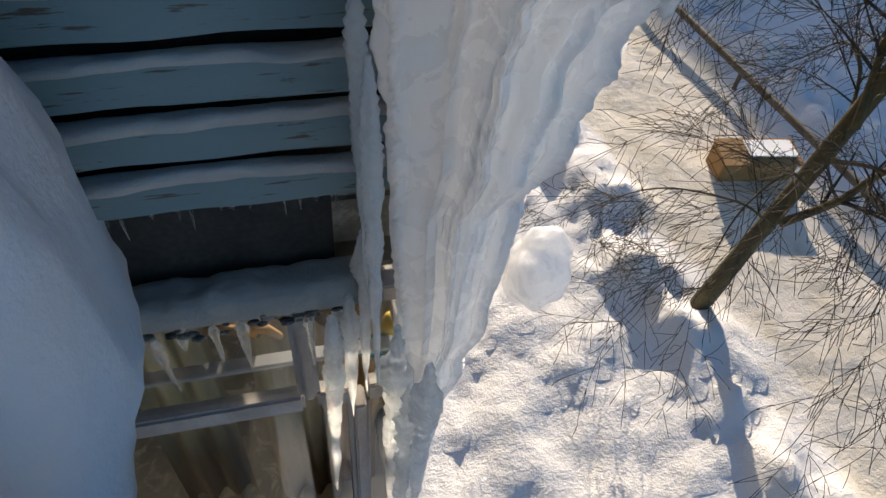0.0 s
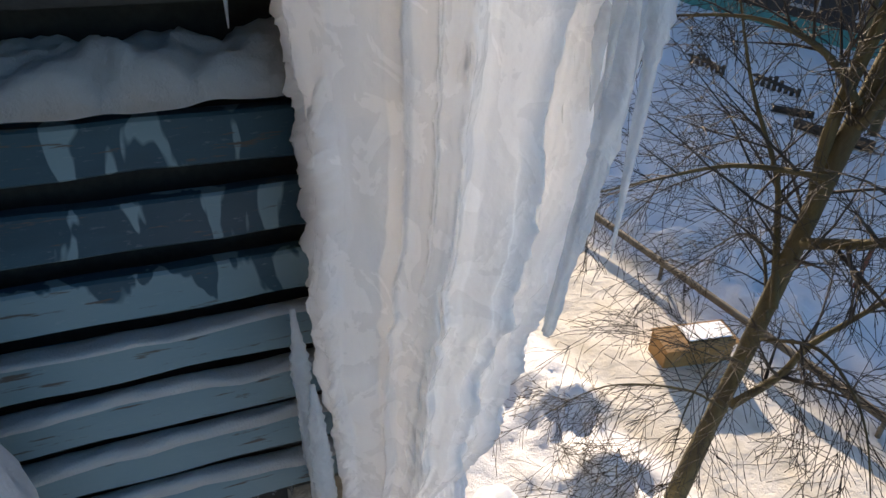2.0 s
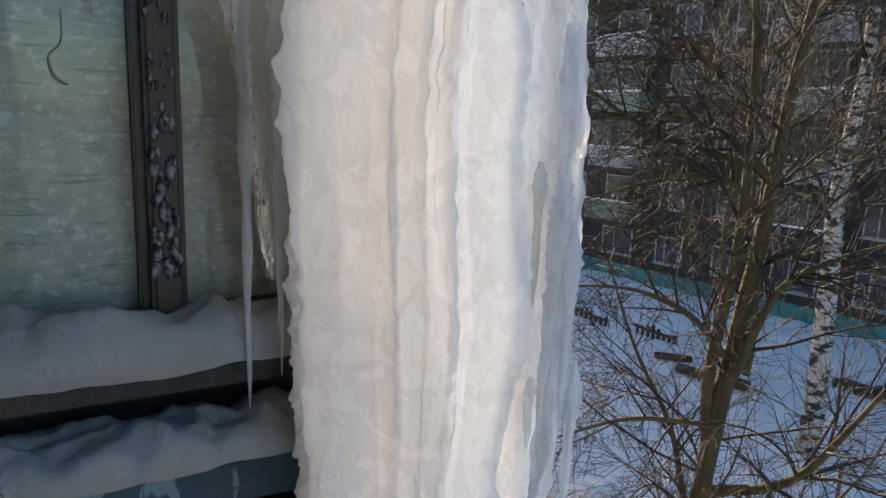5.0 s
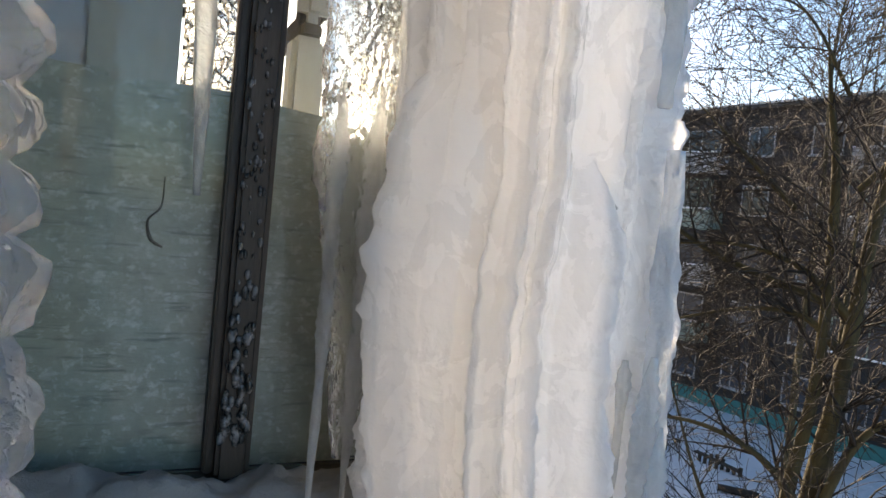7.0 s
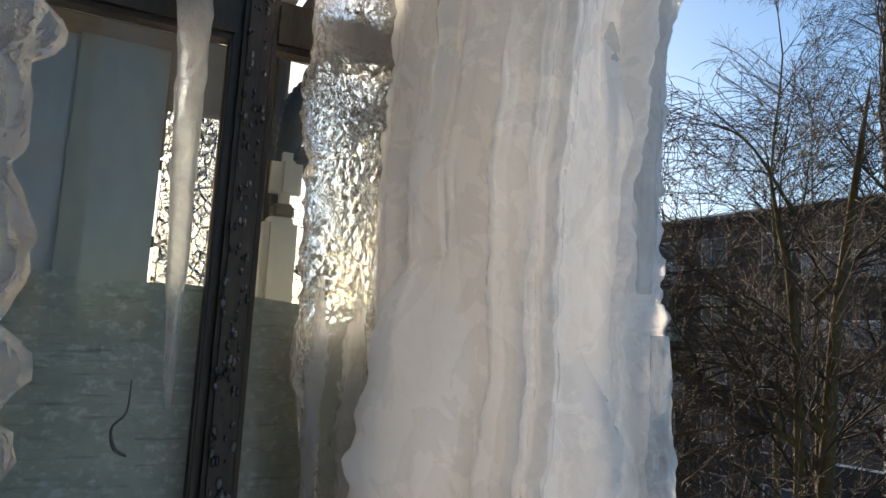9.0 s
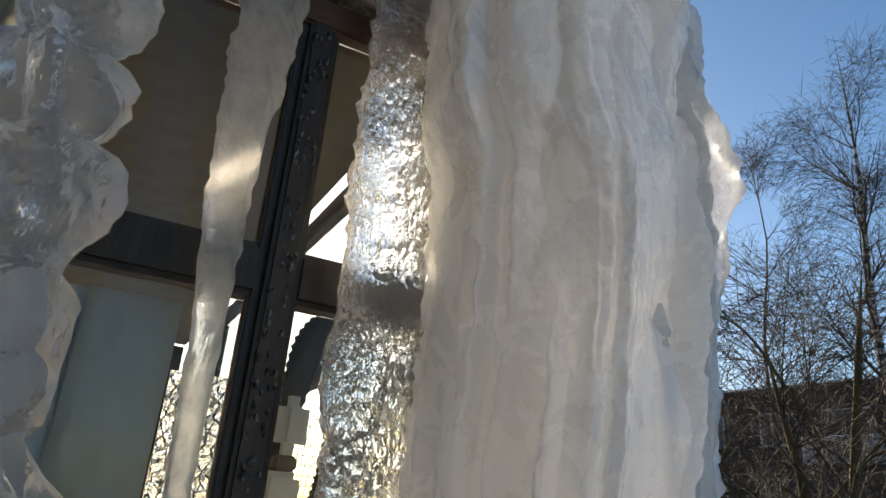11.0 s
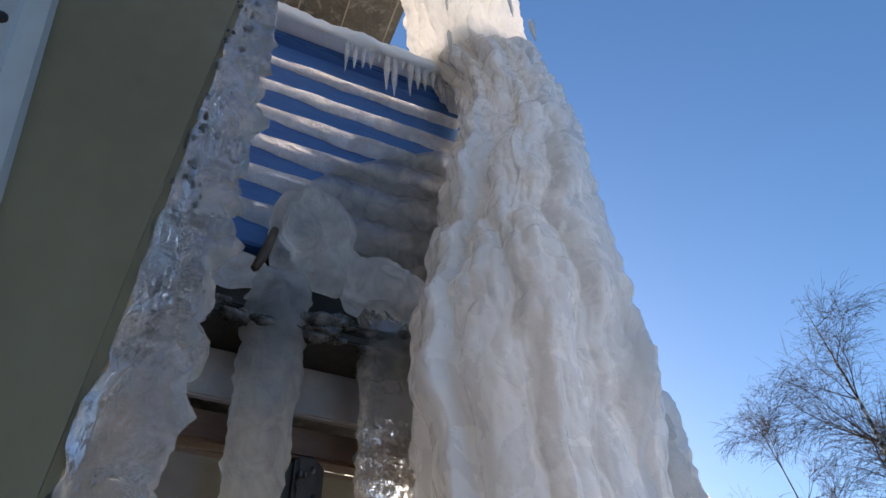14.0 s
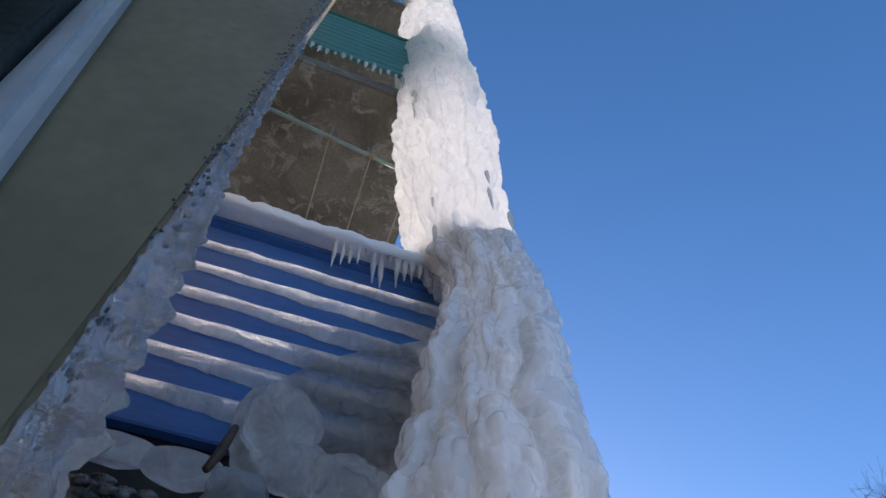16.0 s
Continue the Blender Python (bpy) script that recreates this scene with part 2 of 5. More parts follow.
WOOD = two_tone("dark_frame_wood", (0.028, 0.018, 0.012), (0.06, 0.038, 0.024), 9, 0.55, (4, 4, 0.5), 0.3, 0.002)
OLD_WHITE = two_tone("old_white_paint", (0.38, 0.36, 0.355), (0.24, 0.21, 0.20), 10, 0.6, (1, 1, 0.6), 0.4, 0.003)
BOARD = board_mat()
BEIGE = two_tone("beige_paint", (0.30, 0.24, 0.14), (0.22, 0.175, 0.10), 3.5, 0.6, (1, 1, 0.6), 0.25, 0.003)
PLASTIC = two_tone("grey_white_plastic", (0.55, 0.57, 0.56), (0.45, 0.47, 0.46), 6, 0.4, (1, 1, 0.3), 0.1, 0.001)
DARK_GREEN = two_tone("dark_green_paint", (0.03, 0.045, 0.04), (0.05, 0.06, 0.05), 6, 0.6)
PLASTER = two_tone("beige_plaster", (0.36, 0.31, 0.24), (0.30, 0.26, 0.2), 3, 0.85)
BARK = two_tone("olive_bark", (0.055, 0.045, 0.025), (0.10, 0.085, 0.038), 7, 0.9, (1, 1, 0.3), 0.8, 0.02)
TWIG = two_tone("dark_twigs", (0.018, 0.014, 0.011), (0.034, 0.026, 0.020), 4, 0.8, (1, 1, 1), 0.2, 0.002)
BIRCH = two_tone("birch_bark", (0.02, 0.018, 0.016), (0.5, 0.47, 0.43), 3.5, 0.8, (1, 1, 2.2), 0.4, 0.01, 0.44, 0.5)
# darker than real pebbled concrete: the house's shade sits in this colour
FACADE = two_tone("shaded_pebbled_panel", (0.028, 0.026, 0.027), (0.043, 0.040, 0.039), 1.2, 0.95, (1, 1, 1), 0.5, 0.01, 0.35, 0.65, 90)
JOINT = two_tone("dark_joint", (0.03, 0.027, 0.025), (0.05, 0.045, 0.04), 3, 0.9)
TEAL = two_tone("teal_paint", (0.0, 0.16, 0.165), (0.01, 0.22, 0.22), 2, 0.6)
WHITE = two_tone("white_pvc", (0.38, 0.39, 0.41), (0.27, 0.28, 0.30), 4, 0.4, (1, 1, 1), 0.1, 0.002)
SHADE_PANE = Mat("dim_pane", (0.05, 0.06, 0.075), 0.08).m
BALC_GREEN = two_tone("pale_green_sheet", (0.16, 0.22, 0.19), (0.2, 0.25, 0.21), 2, 0.6)
ROOF = two_tone("roof_felt", (0.06, 0.06, 0.06), (0.1, 0.1, 0.1), 2, 0.9)
GLASS = frosted("window_glass", 0.02)
FROST = frosted("frost_pattern_glass", 0.08, (0.95, 0.97, 0.98), 1.0)
ORANGE = two_tone("orange_brown_wood", (0.30, 0.155, 0.05), (0.36, 0.20, 0.08), 5, 0.7)
RUST = two_tone("dull_red_pipe", (0.17, 0.06, 0.04), (0.22, 0.09, 0.06), 6, 0.7)
PIPE = two_tone("grey_brown_pipe", (0.10, 0.085, 0.065), (0.15, 0.13, 0.10), 3, 0.7)
CORD = two_tone("pale_cord", (0.42, 0.38, 0.29), (0.34, 0.3, 0.22), 20, 0.8)
CURTAIN = two_tone("brown_curtain", (0.42, 0.31, 0.18), (0.24, 0.18, 0.11), 6, 0.8, (2, 2, 0.2))
RUBBER = two_tone("black_hose", (0.02, 0.02, 0.022), (0.035, 0.035, 0.035), 20, 0.5)
BROWN = two_tone("red_brown_paint", (0.10, 0.045, 0.022), (0.14, 0.065, 0.033), 8, 0.55, (0.5, 4, 4), 0.3, 0.002)
CARD = two_tone("grey_beige_card", (0.52, 0.48, 0.40), (0.46, 0.42, 0.35), 5, 0.85, (1, 1, 0.4), 0.1, 0.001)
BLUE_GREY = two_tone("blue_grey_plastic", (0.48, 0.51, 0.55), (0.54, 0.56, 0.58), 4, 0.7, (1, 1, 0.4), 0.1, 0.001)
LINING = two_tone("smooth_grey_brown_paint", (0.13, 0.12, 0.09), (0.16, 0.145, 0.11), 2, 0.7, (1, 1, 1), 0.1, 0.001)
SCENE_GROUND = ground_mat()


# ---- mesh helpers ----
def thing(name, label, category, group="", kind="", at=(0, 0, 0)):
    e = new(name)
    e.location = at
    return tagged(e, label, category, group, kind)


def mesh_ob(name, verts, faces, mat, parent=None, label="", smooth=True):
    me = bpy.data.meshes.new(name)
    me.from_pydata([tuple(v) for v in verts], [], faces)
    me.materials.append(mat)
    if smooth:
        me.polygons.foreach_set("use_smooth", [True] * len(me.polygons))
    me.update()
    ob = new(name, me)
    if parent:
        ob.parent = parent
        ob.matrix_parent_inverse = Matrix.Translation(-parent.location) if not parent.parent else Matrix()
    if label:
        tagged(ob, label)
    return ob


def part(name, bm, mat, parent=None, label="", smooth=False):
    me = bpy.data.meshes.new(name)
    bm.to_mesh(me)
    bm.free()
    me.materials.append(mat)
    if smooth:
        me.polygons.foreach_set("use_smooth", [True] * len(me.polygons))
    ob = new(name, me)
    if parent:
        ob.parent = parent
        ob.matrix_parent_inverse = Matrix.Translation(-parent.location) if not parent.parent else Matrix()
    if label:
        tagged(ob, label)
    return ob


def box(x0, x1, y0, y1, z0, z1, bevel=0.0, bm=None):
    b = bm or bmesh.new()
    vs = [b.verts.new((x, y, z)) for x in (x0, x1) for y in (y0, y1) for z in (z0, z1)]
    fs = [b.faces.new([vs[i] for i in q]) for q in ((0, 1, 3, 2), (4, 6, 7, 5), (0, 4, 5, 1), (2, 3, 7, 6), (0, 2, 6, 4), (1, 5, 7, 3))]
    if bevel:
        es = list({e for f in fs for e in f.edges})
        bmesh.ops.bevel(b, geom=es, offset=bevel, segments=2, affect="EDGES")
    return b


def fbm(x, y, z, s, octaves=3):
    return noise.fractal((x * s, y * s, z * s), 1.0, 2.0, octaves)


def tube(verts, faces, pts, rads, n=6, wob=0.0, seed=0.0):
    """Adds a tapering tube along pts to the lists."""
    base = len(verts)
    pts = [Vector(p) for p in pts]
    for i, p in enumerate(pts):
        d = (pts[min(i + 1, len(pts) - 1)] - pts[max(i - 1, 0)]).normalized()
        ref = Vector((1, 0, 0)) if abs(d.x) < 0.8 else Vector((0, 1, 0))
        u = d.cross(ref).normalized()
        w = d.cross(u)
        for k in range(n):
            a = 2 * math.pi * k / n
            r = rads[i]
            if wob:
                r *= 1 + wob * noise.noise((math.cos(a) * 1.3 + seed, math.sin(a) * 1.3, p.length * 30 + seed))
            verts.append(p + (u * math.cos(a) + w * math.sin(a)) * r)
    for i in range(len(pts) - 1):
        for k in range(n):
            a, b = base + i * n + k, base + i * n + (k + 1) % n
            faces.append((a, b, b + n, a + n))
    faces.append(tuple(base + k for k in reversed(range(n))))
    faces.append(tuple(base + (len(pts) - 1) * n + k for k in range(n)))


def icicle(verts, faces, x, y, z, length, r, seed, lean=0.0, n=9, flat=1.0):
    """A rippled, tapering icicle that hangs from (x, y, z)."""
    k = max(6, int(length / 0.008))
    k = min(k, 90)
    base = len(verts)
    for i in range(k + 1):
        f = i / k
        zz = z - length * f
        rr = r * (1 - f) ** 0.75 * (1 + 0.22 * math.sin(zz * 420 + seed) * (1 - f)) + 0.0007
        rr *= (1 + 0.5 * noise.noise((seed, zz * 14, 1.7))) * min(1.0, 0.25 + f * 5)
        cx = x + lean * f * length + 0.15 * r * noise.noise((seed, zz * 9, 0))
        cy = y + 0.15 * r * noise.noise((seed + 9, zz * 9, 0))
        for j in range(n):
            a = 2 * math.pi * j / n
            q = 1 + 0.3 * noise.noise((math.cos(a) * 1.5 + seed, math.sin(a) * 1.5, zz * 22))
            verts.append((cx + rr * q * math.cos(a), cy + rr * q * flat * math.sin(a), zz))
    for i in range(k):
        for j in range(n):
            a, b = base + i * n + j, base + i * n + (j + 1) % n
            faces.append((a, a + n, b + n, b))
    faces.append(tuple(base + j for j in range(n)))


def lump(c, r, seed, amp=0.25, freq=9.0, sub=4, squash=(1, 1, 1)):
    b = bmesh.new()
    bmesh.ops.create_icosphere(b, subdivisions=sub, radius=1.0)
    for v in b.verts:
        d = v.co.normalized()
        k = 1 + amp * fbm(d.x * r + seed, d.y * r, d.z * r, freq, 3) * 1.3
        v.co = Vector(c) + Vector((d.x * squash[0], d.y * squash[1], d.z * squash[2])) * r * k
    return b


def heap(x0, x1, y0, y1, z0, top, seed, nx=70, ny=14, rough=0.02, droop=0.0, freq=7.0, steep=3.2):
    """A bank of snow on a ledge, rounded to all its edges, with a lumpy top and a front that sags."""
    vs, fs = [], []
    for i in range(nx + 1):
        for j in range(ny + 1):
            u, v = i / nx, j / ny
            x = x0 + (x1 - x0) * u
            y = y0 + (y1 - y0) * v
            e = min(1.0, min(v, 1 - v) * steep)
            h = math.sqrt(max(0.0, 1 - (1 - e) ** 2))
            n1 = fbm(x + seed, y, 0, freq)
            z = z0 + top * h * (1 + 0.35 * n1) + rough * fbm(x + seed, y, 5, freq * 3)
            y += (0.02 * n1 - droop * (0.5 + 0.5 * n1)) * (1 - v)
            if j == 0:
                z = z0 - droop * (0.7 + 1.2 * n1)
            vs.append((x, y, z))
    for i in range(nx):
        for j in range(ny):
            a = i * (ny + 1) + j
            fs.append((a, a + ny + 1, a + ny + 2, a + 1))
    base = len(vs)
    for i in range(nx + 1):
        vs.append((vs[i * (ny + 1)][0], y0 + 0.012, z0 - 0.002 - droop * 0.4))
        vs.append((vs[i * (ny + 1)][0], y1, z0 - 0.002))
    for i in range(nx):
        a, c = i * (ny + 1), base + 2 * i
        fs.append((a, c, c + 2, a + ny + 1))
        fs.append((c, c + 1, c + 3, c + 2))
        fs.append((a + ny, a + 2 * ny + 1, c + 3, c + 1))
    return vs, fs


# ---- the yard ----
def ground():
    xs = np.concatenate([np.linspace(-400, -3, 12), np.arange(-2.4, 15.6, 0.11), np.linspace(15.8, 30, 50), np.linspace(34, 500, 14)])
    ys = np.concatenate([np.linspace(-400, -6, 12), np.arange(-3.0, 16.0, 0.13), np.linspace(16.3, 40, 70), np.linspace(45, 600, 14)])
    vs, fs = [], []
    for x in xs:
        for y in ys:
            near = 1.0 if -3 < x < 30 and -6 < y < 42 else 0.0
            z = 0.0
            if near:
                z = 0.05 * fbm(x, y, 0, 0.5) + 0.03 * fbm(x, y, 2, 1.8)
                w = 0.35 * noise.noise((y * 0.5, 3.1, 0)) - 0.125 * (y - 5.5)
                bank = math.exp(-((x - 4.85 - w) / 0.5) ** 2) * 0.32 + math.exp(-((x - 9.75 - w) / 0.7) ** 2) * 0.34
                bank += 0.12 * max(0, min(1, (4.9 + w - x) * 3)) + 0.1 * max(0, min(1, (x - 9.6 - w)))
                z += bank * (0.75 + 0.9 * fbm(x, y, 7, 1.6)) + (0.08 * abs(fbm(x, y, 9, 4.0)) if bank > 0.06 else 0.008 * fbm(x, y, 1, 6))
            vs.append((x, y, z))
    m = len(ys)
    for i in range(len(xs) - 1):
        for j in range(m - 1):
            a = i * m + j
            fs.append((a, a + m, a + m + 1, a + 1))
    return tagged(mesh_ob("ground", vs, fs, SCENE_GROUND), "snow-covered yard with a sandy trodden path", "ground", kind="structure")


ground()


def far_woods():
    rng = random.Random(4)
    vs, fs = [], []
    for k in range(240):
        a = rng.uniform(-2.6, 2.6)
        d = rng.uniform(90, 150)
        x, y = d * math.sin(a + 0.9), d * math.cos(a + 0.9)
        h = rng.uniform(5, 9)
        tube(vs, fs, [(x, y, -0.2), (x + rng.uniform(-.4, .4), y, h * 0.5), (x, y, h)], [0.25, 0.6, 0.05], 5)
    return tagged(mesh_ob("far_woods", vs, fs, TWIG), "low line of far bare trees", "woods", kind="stuff")


far_woods()


def apartment_house():
    """The five-storey panel house across the yard: its face stands at x = 27."""
    X, Y0, Y1, H = 27.0, -14.0, 62.0, 14.0
    house = thing("apartment_building", "grey-brown five-storey panel apartment house in shade", "building", at=(X, 24, 0))
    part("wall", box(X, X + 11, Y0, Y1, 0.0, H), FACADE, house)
    part("plinth", box(X - 0.07, X + 0.2, Y0, Y1, -0.05, 0.78, 0.02), TEAL, house, "teal painted plinth")
    part("roof", box(X - 0.35, X + 11.3, Y0 - 0.3, Y1 + 0.3, H, H + 0.16, 0.02), ROOF, house)
    part("roof_edge_snow", box(X - 0.3, X + 11.2, Y0 - 0.2, Y1 + 0.2, H + 0.16, H + 0.27, 0.03), SNOW, house)
    for k in range(5):
        yv = 9.0 + 9.5 * k
        part("roof_vent", box(X + 3, X + 4, yv, yv + 1.6, H + 0.2, H + 1.0, 0.02), FACADE, house)
    for k in range(1, 6):
        z = 0.3 + 2.65 * k
        part("panel_joint", box(X - 0.012, X + 0.02, Y0, Y1, z, z + 0.07), JOINT, house)
    y = Y0 + 3.0
    while y < Y1:
        part("panel_joint", box(X - 0.014, X + 0.02, y, y + 0.06, 0.78, H), JOINT, house)
        y += 3.02
    rng = random.Random(3)

    def window_bm(y, z, w, h):
        b = box(X - 0.04, X + 0.05, y - w / 2, y - w / 2 + 0.07, z, z + h)
        box(X - 0.04, X + 0.05, y + w / 2 - 0.07, y + w / 2, z, z + h, bm=b)
        box(X - 0.04, X + 0.05, y - w / 2 + 0.07, y + w / 2 - 0.07, z, z + 0.07, bm=b)
        box(X - 0.04, X + 0.05, y - w / 2 + 0.07, y + w / 2 - 0.07, z + h - 0.07, z + h, bm=b)
        box(X - 0.035, X + 0.05, y - 0.03 + w * 0.1, y + 0.03 + w * 0.1, z + 0.07, z + h - 0.07, bm=b)
        return b

    for col in range(24):
        y = Y0 + 1.45 + 3.02 * col
        balcony = col % 3 == 1
        for fl in range(5):
            z = 1.25 + 2.65 * fl
            w, h = (1.35, 1.35) if not balcony else (1.9, 1.35)
            win = part("window", window_bm(y, z, w, h), WHITE, house)
            part("pane", box(X - 0.006, X + 0.02, y - w / 2 + 0.06, y + w / 2 - 0.06, z + 0.06, z + h - 0.06), SHADE_PANE, win)
            part("sill", box(X - 0.16, X + 0.0, y - w / 2 - 0.05, y + w / 2 + 0.05, z - 0.05, z, 0.01), WHITE, win)
            if balcony and fl > 0:
                zb = 0.3 + 2.65 * fl
                tone = rng.choice((WHITE, BALC_GREEN, FACADE, WHITE))
                bal = part("balcony", box(X - 1.0, X - 0.01, y - 1.45, y + 1.45, zb - 0.08, zb + 0.08), FACADE, house)
                b = box(X - 1.0, X - 0.95, y - 1.45, y + 1.45, zb + 0.1, zb + 1.05)
                box(X - 0.95, X, y - 1.45, y - 1.41, zb + 0.1, zb + 1.05, bm=b)
                box(X - 0.95, X, y + 1.41, y + 1.45, zb + 0.1, zb + 1.05, bm=b)
                part("parapet", b, tone, bal)
                part("cap_snow", box(X - 1.04, X - 0.9, y - 1.47, y + 1.47, zb + 1.06, zb + 1.14, 0.03), SNOW, bal)
                if rng.random() < 0.65:
                    g = bmesh.new()
                    for q in range(5):
                        yy = y - 1.42 + 0.71 * q
                        box(X - 0.99, X - 0.94, yy - 0.03, yy + 0.03, zb + 1.05, zb + 2.45, bm=g)
                    box(X - 1.0, X - 0.93, y - 1.45, y + 1.45, zb + 2.4, zb + 2.5, bm=g)
                    part("glazing_frame", g, rng.choice((WHITE, FACADE, BALC_GREEN)), bal)
                    part("glazing_pane", box(X - 0.97, X - 0.955, y - 1.41, y + 1.41, zb + 1.06, zb + 2.39), SHADE_PANE, bal)
                    part("balcony_roof", box(X - 1.05, X, y - 1.5, y + 1.5, zb + 2.5, zb + 2.54), ROOF, bal)
    house.location = (25.3, 23.15, 0)
    house.rotation_euler = (0, 0, radians(7.3))
    return house


apartment_house()


# ---- trees ----
def spread(rng, d, angle):
    """A direction turned from d by about that angle."""
    v = Vector((rng.gauss(0, 1), rng.gauss(0, 1), rng.gauss(0, 1)))
    v = (v - d * v.dot(d)).normalized()
    return (d * math.cos(angle) + v * math.sin(angle)).normalized()


def grow(rng, out, p, d, length, r, level, most, up, droop, kids):
    """A branch with its side branches; out[level] holds the tubes."""
    n = max(4, int(length / 0.28)) if level < 3 else 5
    pts, rads = [Vector(p)], [r]
    for i in range(n):
        d = (d + Vector((rng.gauss(0, .11), rng.gauss(0, .11), rng.gauss(0, .08) + up - droop * (level >= 2) * (i / n)))).normalized()
        pts.append(pts[-1] + d * length / n)
        rads.append(max(0.0032, r * (1 - 0.85 * (i + 1) / n)))
    out[min(level, 3)].append((pts, rads))
    if level < most:
        for k in range(kids[level]):
            f = rng.uniform(0.2, 1.0)
            i = min(n - 1, int(f * n))
            dd = (pts[i + 1] - pts[i]).normalized()
            grow(rng, out, pts[i], spread(rng, dd, rng.uniform(0.45, 1.0)), length * rng.uniform(0.38, 0.66), max(0.0028, rads[i] * 0.55), level + 1, most, up, droop, kids)


def finish_tree(tree, stems, out, bark, limb_mat, twig_mat):
    vs, fs = [], []
    for pts, rads in stems:
        tube(vs, fs, pts, rads, 14, 0.12, 2.0)
    mesh_ob("trunk", vs, fs, bark, tree)
    for pts, rads in out[1]:
        vs, fs = [], []
        tube(vs, fs, pts, rads, 7)
        mesh_ob("limb", vs, fs, limb_mat, tree)
    vs, fs = [], []
    for pts, rads in out[2]:
        tube(vs, fs, pts, rads, 5)
    for pts, rads in out[3]:
        tube(vs, fs, pts, rads, 3)
    tagged(mesh_ob("crown", vs, fs, twig_mat, tree, "tangle of fine dark twigs"), kind="stuff")



def smooth_line(pts, rads, per=6):
    """Catmull-Rom through pts."""
    P = [Vector(p) for p in pts]
    P = [P[0] * 2 - P[1]] + P + [P[-1] * 2 - P[-2]]
    op, orr = [], []
    for i in range(1, len(P) - 2):
        for k in range(per):
            t = k / per
            a, b, c, d = P[i - 1], P[i], P[i + 1], P[i + 2]
            op.append(0.5 * (2 * b + (c - a) * t + (2 * a - 5 * b + 4 * c - d) * t * t + (3 * b - a - 3 * c + d) * t ** 3))
            orr.append(rads[i - 1] * (1 - t) + rads[i] * t)
    op.append(P[-2])
    orr.append(rads[-1])
    return op, orr


def yard_tree():
    rng = random.Random(11)
    tree = thing("tree", "tall bare olive-barked tree with drooping twigs beside the path", "tree", at=(5.27, 4.55, 0))
    out = {0: [], 1: [], 2: [], 3: []}
    main = smooth_line([(5.25, 4.58, -0.1), (5.38, 4.53, 1.3), (5.53, 4.46, 2.8), (5.6, 4.28, 5.0), (5.62, 4.06, 6.7), (5.68, 3.96, 8.2), (5.78, 3.8, 9.6), (5.84, 3.7, 10.4)],
                       [0.14, 0.108, 0.098, 0.09, 0.07, 0.05, 0.03, 0.006])
    second = smooth_line([(5.58, 4.34, 4.4), (5.48, 4.34, 5.4), (5.52, 4.2, 6.8), (5.52, 4.25, 8.4), (5.45, 4.35, 9.2), (5.42, 4.45, 9.9)], [0.05, 0.06, 0.052, 0.04, 0.022, 0.005])
    limbs = [
        ([(5.9, 3.55, 4.9), (5.48, 4.27, 4.8), (5.0, 4.84, 4.48), (4.46, 5.37, 4.12)], 0.032),
        ([(5.78, 3.72, 2.0), (6.1, 3.5, 2.5), (6.18, 3.34, 3.04), (6.4, 2.9, 3.9), (6.5, 2.5, 4.7)], 0.055),
        ([(5.84, 3.65, 3.4), (5.95, 3.95, 4.1), (5.85, 4.09, 4.72), (5.62, 4.43, 5.49), (5.4, 4.7, 6.4)], 0.045),
        ([(5.9, 3.5, 5.4), (6.02, 3.26, 6.25), (6.2, 2.95, 6.6), (6.5, 2.4, 6.9)], 0.05),
        ([(6.0, 3.42, 7.3), (5.85, 3.76, 7.66), (5.56, 4.19, 7.84), (5.2, 4.7, 7.8)], 0.04),
        ([(5.98, 3.45, 7.0), (5.85, 3.76, 7.27), (5.57, 4.18, 7.26), (5.1, 4.8, 7.0)], 0.04),
        ([(5.85, 3.55, 5.6), (5.57, 3.83, 6.01), (5.2, 4.3, 6.2), (4.85, 5.17, 6.05)], 0.04),
        ([(5.85, 3.6, 4.2), (5.96, 2.9, 4.6), (6.04, 2.49, 5.25), (6.2, 2.1, 6.1)], 0.06),
        ([(5.98, 3.6, 7.4), (5.51, 4.43, 7.72), (5.19, 4.82, 8.02), (4.8, 5.2, 8.4)], 0.04),
        ([(5.8, 3.9, 8.2), (5.5, 4.3, 8.7), (5.2, 4.7, 9.2)], 0.03),
        ([(5.86, 3.7, 3.2), (6.24, 4.2, 3.6), (6.11, 4.43, 3.8), (5.9, 4.65, 3.5)], 0.025),
        ([(5.78, 3.74, 1.9), (5.3, 4.0, 2.2), (4.6, 4.5, 2.1), (3.9, 4.8, 1.6)], 0.02),
        ([(5.8, 3.7, 2.6), (5.2, 3.6, 3.0), (4.6, 3.4, 2.8), (4.2, 3.1, 2.3)], 0.02),
        ([(5.82, 3.66, 3.0), (5.7, 3.0, 3.4), (5.4, 2.3, 3.3), (5.2, 1.8, 2.6)], 0.024),
        ([(6.0, 3.5, 8.4), (6.3, 3.1, 9.0), (6.5, 2.6, 9.6)], 0.03),
        ([(5.95, 3.45, 6.3), (6.4, 3.7, 7.2), (6.8, 3.9, 8.3)], 0.04),
        ([(5.9, 3.6, 9.2), (5.6, 3.9, 9.9), (5.4, 4.4, 10.2)], 0.02),
    ]
    turn = Matrix.Rotation(radians(6.0), 3, "Z")
    for pts, r in limbs:
        pts = [turn @ Vector(q) for q in pts]
        p, rr = smooth_line(pts, [r * (1 - 0.8 * i / (len(pts) - 1)) for i in range(len(pts))])
        out[1].append((p, rr))
        for k in range(13):
            i = rng.randrange(2, len(p) - 1)
            dd = (p[i + 1] - p[i]).normalized()
